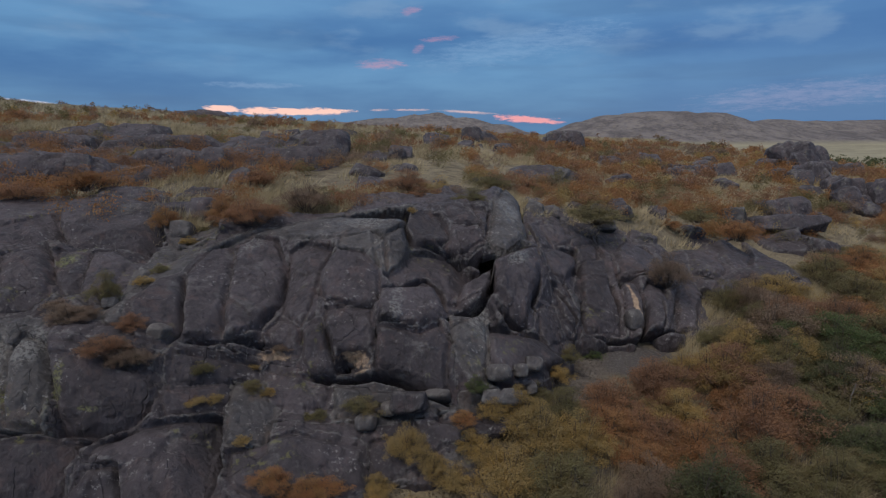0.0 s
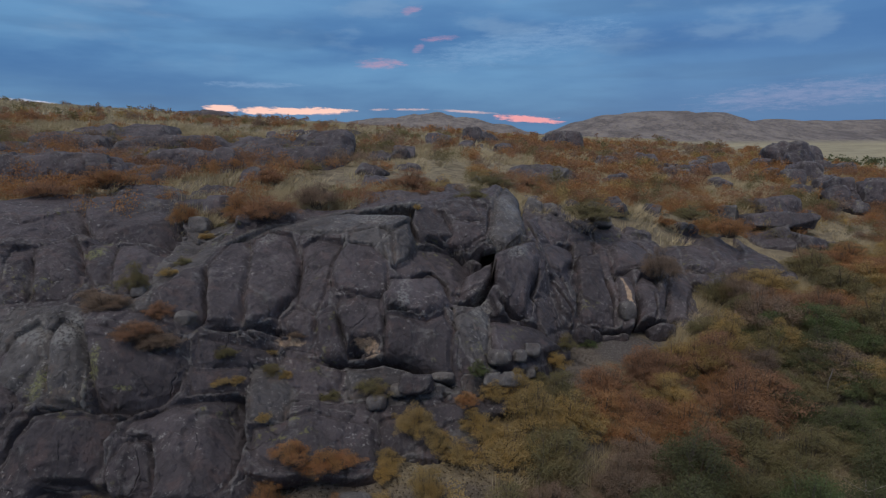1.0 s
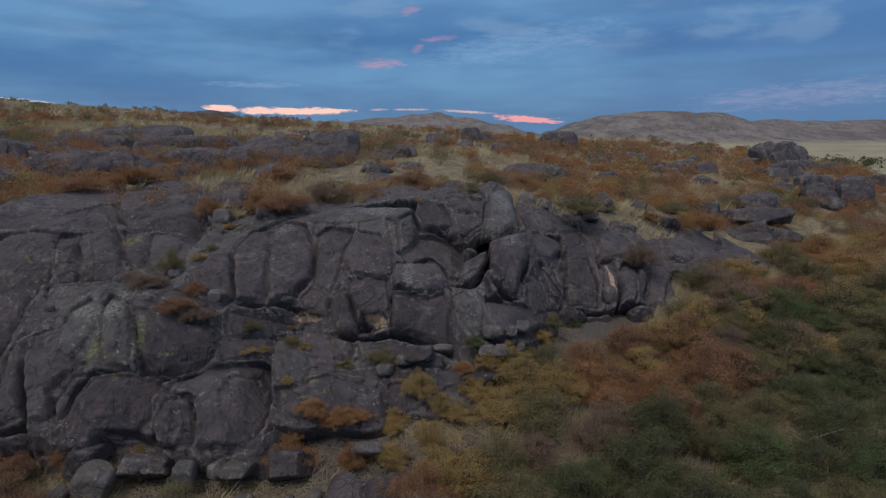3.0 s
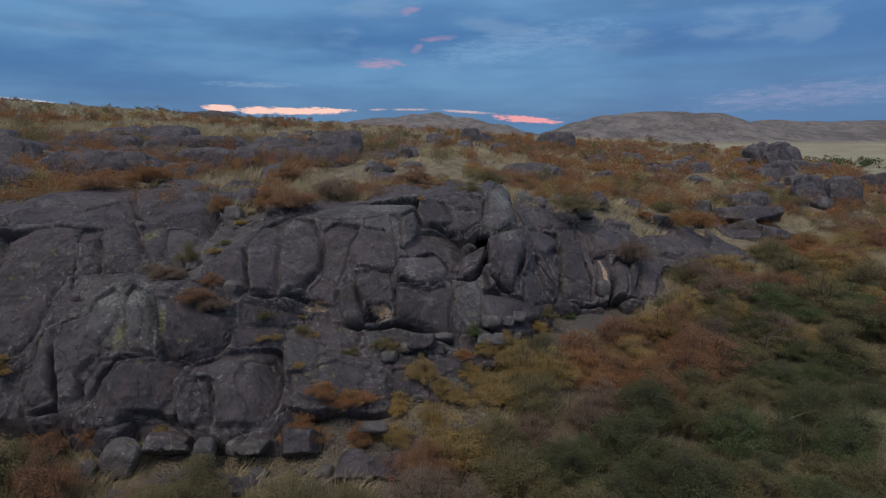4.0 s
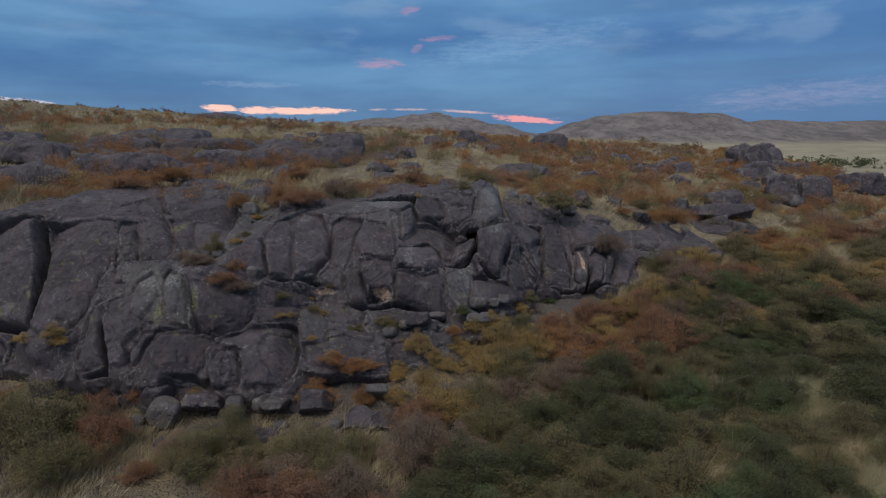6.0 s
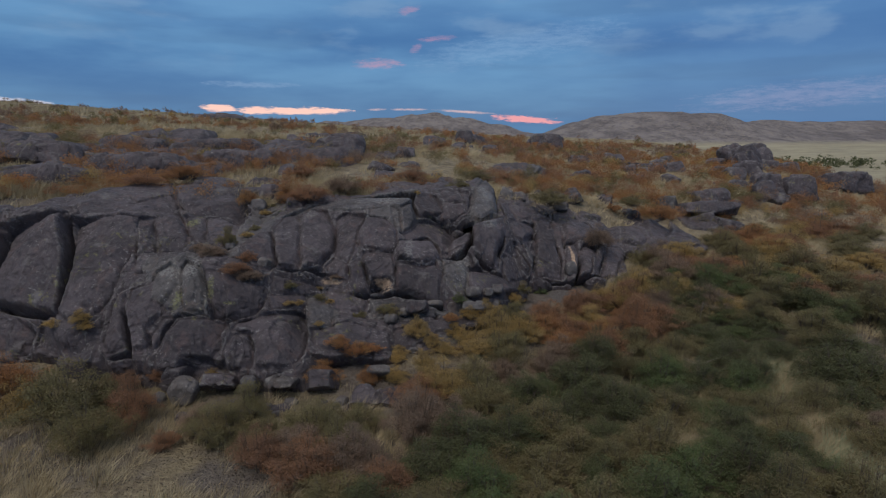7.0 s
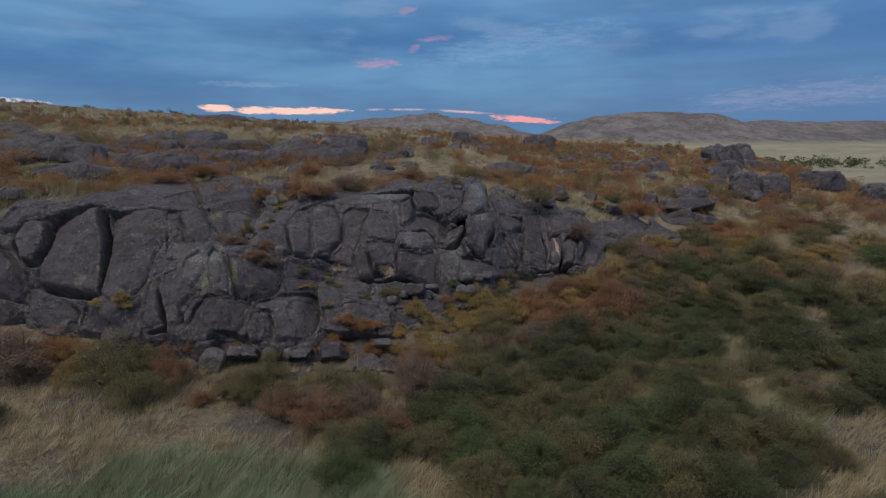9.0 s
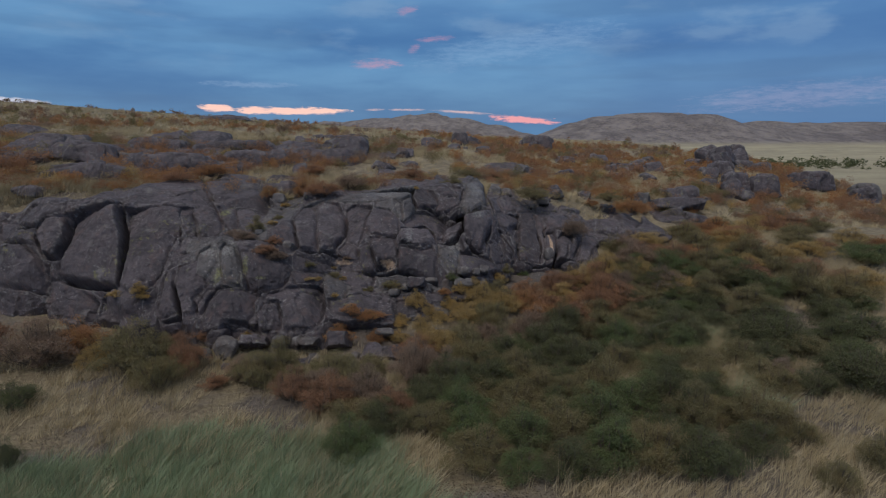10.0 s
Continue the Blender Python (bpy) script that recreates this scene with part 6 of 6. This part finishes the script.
def scatter_stones():
    """Small dark rocks among the scrub of the plateau, and rubble at the rock foot."""
    rng = np.random.default_rng(35)
    for _ in range(60):
        y = rng.uniform(24, 48)
        x = rng.uniform(-0.3, 0.72) * (y + 4)
        if not plateau_spot(x, y):
            continue
        w = rng.uniform(0.5, 1.6)
        h = w * rng.uniform(0.35, 0.6)
        rock(x, y, ground_z(x, y) + 0.12 * h, w, w * rng.uniform(0.7, 1.1), h, rng.uniform(-25, 5), rng.uniform(-15, 15), rng.uniform(0, 360), "dark" if rng.random() < 0.8 else "grey", 0.2, 9, "small dark rock among plateau scrub")
    for _ in range(46):
        f = rng.random()
        x = -8.5 + 10.5 * f
        y = float(np.interp(x, (-8.5, -6, -2, 0.5, 2), (10.0, 9.7, 10.2, 10.3, 11.6))) + rng.normal() * 0.35
        w = rng.uniform(0.10, 0.38)
        rock(x, y, ground_z(x, y) + 0.1 * w, w, w * 0.9, w * 0.65, 0, rng.uniform(-15, 15), rng.uniform(0, 360), ("stone", "grey", "dark")[int(rng.integers(0, 3))], 0.2, 5, "small rubble stone at the foot of the rocks")


scatter_stones()


def scrub_stuff():
    """Uncounted scrub on the plateau and on the plain, as one body."""
    rng = np.random.default_rng(8)
    names = ("brown", "dark", "rust", "orange", "olive", "gold")
    lv, mats, spots = [], [], list(REST)
    while len(spots) < len(REST) + 260:
        y = rng.uniform(60, 125)
        x = rng.uniform(-0.95, 0.45) * y
        if x < 27 + 0.14 * (y - 40) and patchy(x, y, 0.05, 31) > rng.uniform(-0.4, 0.8):
            spots.append((x, y, rng.uniform(0.7, 2.0), rng.uniform(0.28, 0.42)))
    for _ in range(190):
        y = rng.uniform(270, 375)
        x = y * rng.uniform(0.55, 0.95)
        if abs(y - 318 + 0.22 * (x - 215)) < rng.uniform(8, 42):
            spots.append((x, y, rng.uniform(4.0, 9.5), rng.uniform(0.3, 0.45)))
    for x, y, wide, ratio in spots:
        n = 900 if y < 34 else 420 if y < 48 else 200 if y < 75 else 90
        lumps = 9 if y < 48 else 5
        mids = rng.normal(size=(lumps, 3)) * (0.22, 0.22, 0.12) * wide
        mids[:, 2] = np.abs(mids[:, 2]) + ratio * wide * 0.35
        tri = clump_leaves(mids, rng.uniform(0.12, 0.24, lumps) * wide, n, (0.62 / math.sqrt(n)) * wide, rng)
        lv.append(tri.reshape(-1, 3) + np.array([x, y, ground_z(x, y)]))
        mats += [1 if y > 150 else names.index(plateau_kind(x, y, rng))] * len(tri)
    v = np.concatenate(lv)
    me = mesh_from("far_scrub", v, np.arange(len(v)).reshape(-1, 3), False)
    for kind in names:
        me.materials.append(LEAF[kind])
    me.polygons.foreach_set("material_index", np.array(mats, dtype=np.int32))
    tagged(new("far_scrub", me), "brown and rusty scrub scattered over the plateau and plain", "scrub", kind="stuff")


scrub_stuff()


# ---- grass ----
def blades(spots, tall, count, rng, spread=0.10, width=0.007, bend=0.35):
    """Tufts of thin bent blades: spots are (x, y, z, size)."""
    spots = np.asarray(spots)
    n = len(spots) * count
    sp = np.repeat(spots, count, axis=0)
    an = rng.uniform(0, 2 * math.pi, n)
    r = spread * np.sqrt(rng.random(n)) * sp[:, 3]
    foot = sp[:, :3] + np.stack([r * np.cos(an), r * np.sin(an), -0.02 + 0 * r], 1)
    hgt = tall * sp[:, 3] * rng.uniform(0.5, 1.15, n)
    ln = rng.uniform(0.05, bend, n) * hgt
    an2 = an + rng.normal(size=n) * 0.7
    dirv = np.stack([np.cos(an2), np.sin(an2), 0 * an2], 1)
    dirv = dirv + np.array([0.9, 0.1, 0])
    midp = foot + dirv * (ln * 0.35)[:, None] + np.array([0, 0, 1.0]) * (hgt * 0.6)[:, None]
    tip = foot + dirv * (ln * 1.3)[:, None] + np.array([0, 0, 1.0]) * hgt[:, None]
    side = np.stack([-np.sin(an2 + 0.9), np.cos(an2 + 0.9), 0 * an2], 1) * (width * sp[:, 3])[:, None]
    v = np.stack([foot - side, foot + side, midp + side * 0.7, midp - side * 0.7, tip], 1).reshape(-1, 3)
    b = np.arange(n)[:, None] * 5
    quads = b + np.array([[0, 1, 2, 3]])
    tris = b + np.array([[3, 2, 4]])
    return v, quads, tris


def grass_object(name, label, spots, tall, count, mats, seed, thin=False, **kw):
    rng = np.random.default_rng(seed)
    v, quads, tris = blades(spots, tall, count, rng, **kw)
    if thin:
        tris, quads = quads[:, [0, 1, 0]] + np.array([[0, 0, 4]]), quads[:0]
    me = bpy.data.meshes.new(name)
    loops = np.concatenate([quads.ravel(), tris.ravel()]).astype(np.int32)
    starts = np.concatenate([np.arange(len(quads)) * 4, len(quads) * 4 + np.arange(len(tris)) * 3]).astype(np.int32)
    me.vertices.add(len(v))
    me.vertices.foreach_set("co", v.astype(np.float32).ravel())
    me.loops.add(len(loops))
    me.loops.foreach_set("vertex_index", loops)
    me.polygons.add(len(starts))
    me.polygons.foreach_set("loop_start", starts)
    me.update(calc_edges=True)
    for m in mats:
        me.materials.append(m)
    if len(mats) > 1:
        tuft = (loops[starts] // (5 * count)) % 7
        me.polygons.foreach_set("material_index", (tuft < 3).astype(np.int32))
    return tagged(new(name, me), label, "grass", kind="stuff")


def spots_in(n, xr, yr, seed, test, size=(0.6, 1.3)):
    rng = np.random.default_rng(seed)
    x, y = rng.uniform(*xr, n * 4), rng.uniform(*yr, n * 4)
    keep = test(x, y, rng.random(n * 4))
    x, y = x[keep][:n], y[keep][:n]
    return np.stack([x, y, height(x, y), rng.uniform(*size, len(x))], 1)


def noise2(x, y, scale, seed):
    return fbm(np.stack([x * scale, y * scale, 0 * x + 0.3], 1), seed, 3)


def front_dry(x, y, u):
    pan = (np.hypot(x - 0, y - 9.8) < 1.5) | (np.hypot(x + 5.5, y - 9.6) < 1.2)
    return (noise2(x, y, 0.5, 41) > u * 1.4 - 0.75) & ~pan & (np.hypot(x - 5.6, y - 17.4) > 1.2) & (y < np.interp(x, (-20, 0.5, 2, 3.5, 5, 7.5, 10, 14), (11.0, 10.8, 12.8, 15.2, 17.2, 19.5, 23, 28)))


grass_object("dry_grass", "dry yellow bunch grass on the low ground", spots_in(8500, (-16, 22), (-1, 28), 1, front_dry), 0.38, 26, [STRAW, SAND], 2, thin=True, spread=0.2, width=0.006, bend=0.55)
grass_object("green_grass", "soft grey-green grass on the low ground", spots_in(2600, (-13, 3), (-5, 6), 3, lambda x, y, u: ((x + 5.2) / 6.2) ** 2 + ((y - 0.4) / 4.4) ** 2 < 1 + 0.45 * noise2(x, y, 0.5, 44)), 0.40, 44, [FRESH], 4, thin=True, spread=0.26, width=0.005, bend=0.6)
grass_object("tall_grass", "tall pale feather grass stalks", spots_in(90, (-2.5, 9), (-1, 13), 5, lambda x, y, u: noise2(x, y, 0.35, 46) > 0.1 + 0.5 * u, (0.8, 1.2)), 0.75, 14, [STRAW], 6, spread=0.12, width=0.004)


def plateau_dry(x, y, u):
    edge = np.interp(x, (-30, -8, -3, 1, 4, 7, 10, 14, 20), (17.2, 17.6, 19.4, 21.0, 21.8, 23.5, 25, 26, 28))
    return (y > edge) & (noise2(x, y, 0.22, 51) > u * 1.3 - 0.55) & (np.abs(x) < y + 6) & (x < 40 + 0.14 * (y - 40))


grass_object("plateau_grass", "pale dry grass between the plateau shrubs", spots_in(12000, (-36, 42), (17.8, 48), 7, plateau_dry, (0.6, 1.3)), 0.30, 16, [STRAW, SAND], 8, thin=True, spread=0.34, width=0.016, bend=0.6)
grass_object("far_grass", "pale dry grass far back on the plateau", spots_in(9000, (-90, 34), (40, 125), 9, lambda x, y, u: (x < 27 + 0.14 * (y - 40)) & (np.abs(x) < y) & (noise2(x, y, 0.1, 52) > u * 1.3 - 0.6), (0.8, 1.5)), 0.30, 10, [SAND, STRAW], 10, thin=True, spread=0.6, width=0.035)
grass_object("edge_grass", "tall pale grass strip behind the rock edge", spots_in(3600, (-28, 4), (17.2, 25), 11, lambda x, y, u: (y > np.interp(x, (-28, -20, -8, -3, 1, 4), (16.5, 17.4, 18.2, 20.6, 22.2, 23))) & (y < np.interp(x, (-20, -8, -3, 4), (21, 22, 24, 25.0))) & (noise2(x, y, 0.5, 55) > u * 1.2 - 0.6), (0.8, 1.3)), 0.40, 20, [SAND, STRAW], 12, thin=True, spread=0.3, width=0.012, bend=0.6)
grass_object("clearing_grass", "pale green-yellow grass between the thicket bushes", spots_in(190, (8, 12.5), (5.5, 14.5), 15, lambda x, y, u: np.array([in_clearing(a, b, 1.1) for a, b in zip(x, y)]) & (noise2(x, y, 0.9, 57) > 0), (0.7, 1.3)), 0.5, 34, [STRAW, FRESH], 16, thin=True, spread=0.3, width=0.006, bend=0.6)
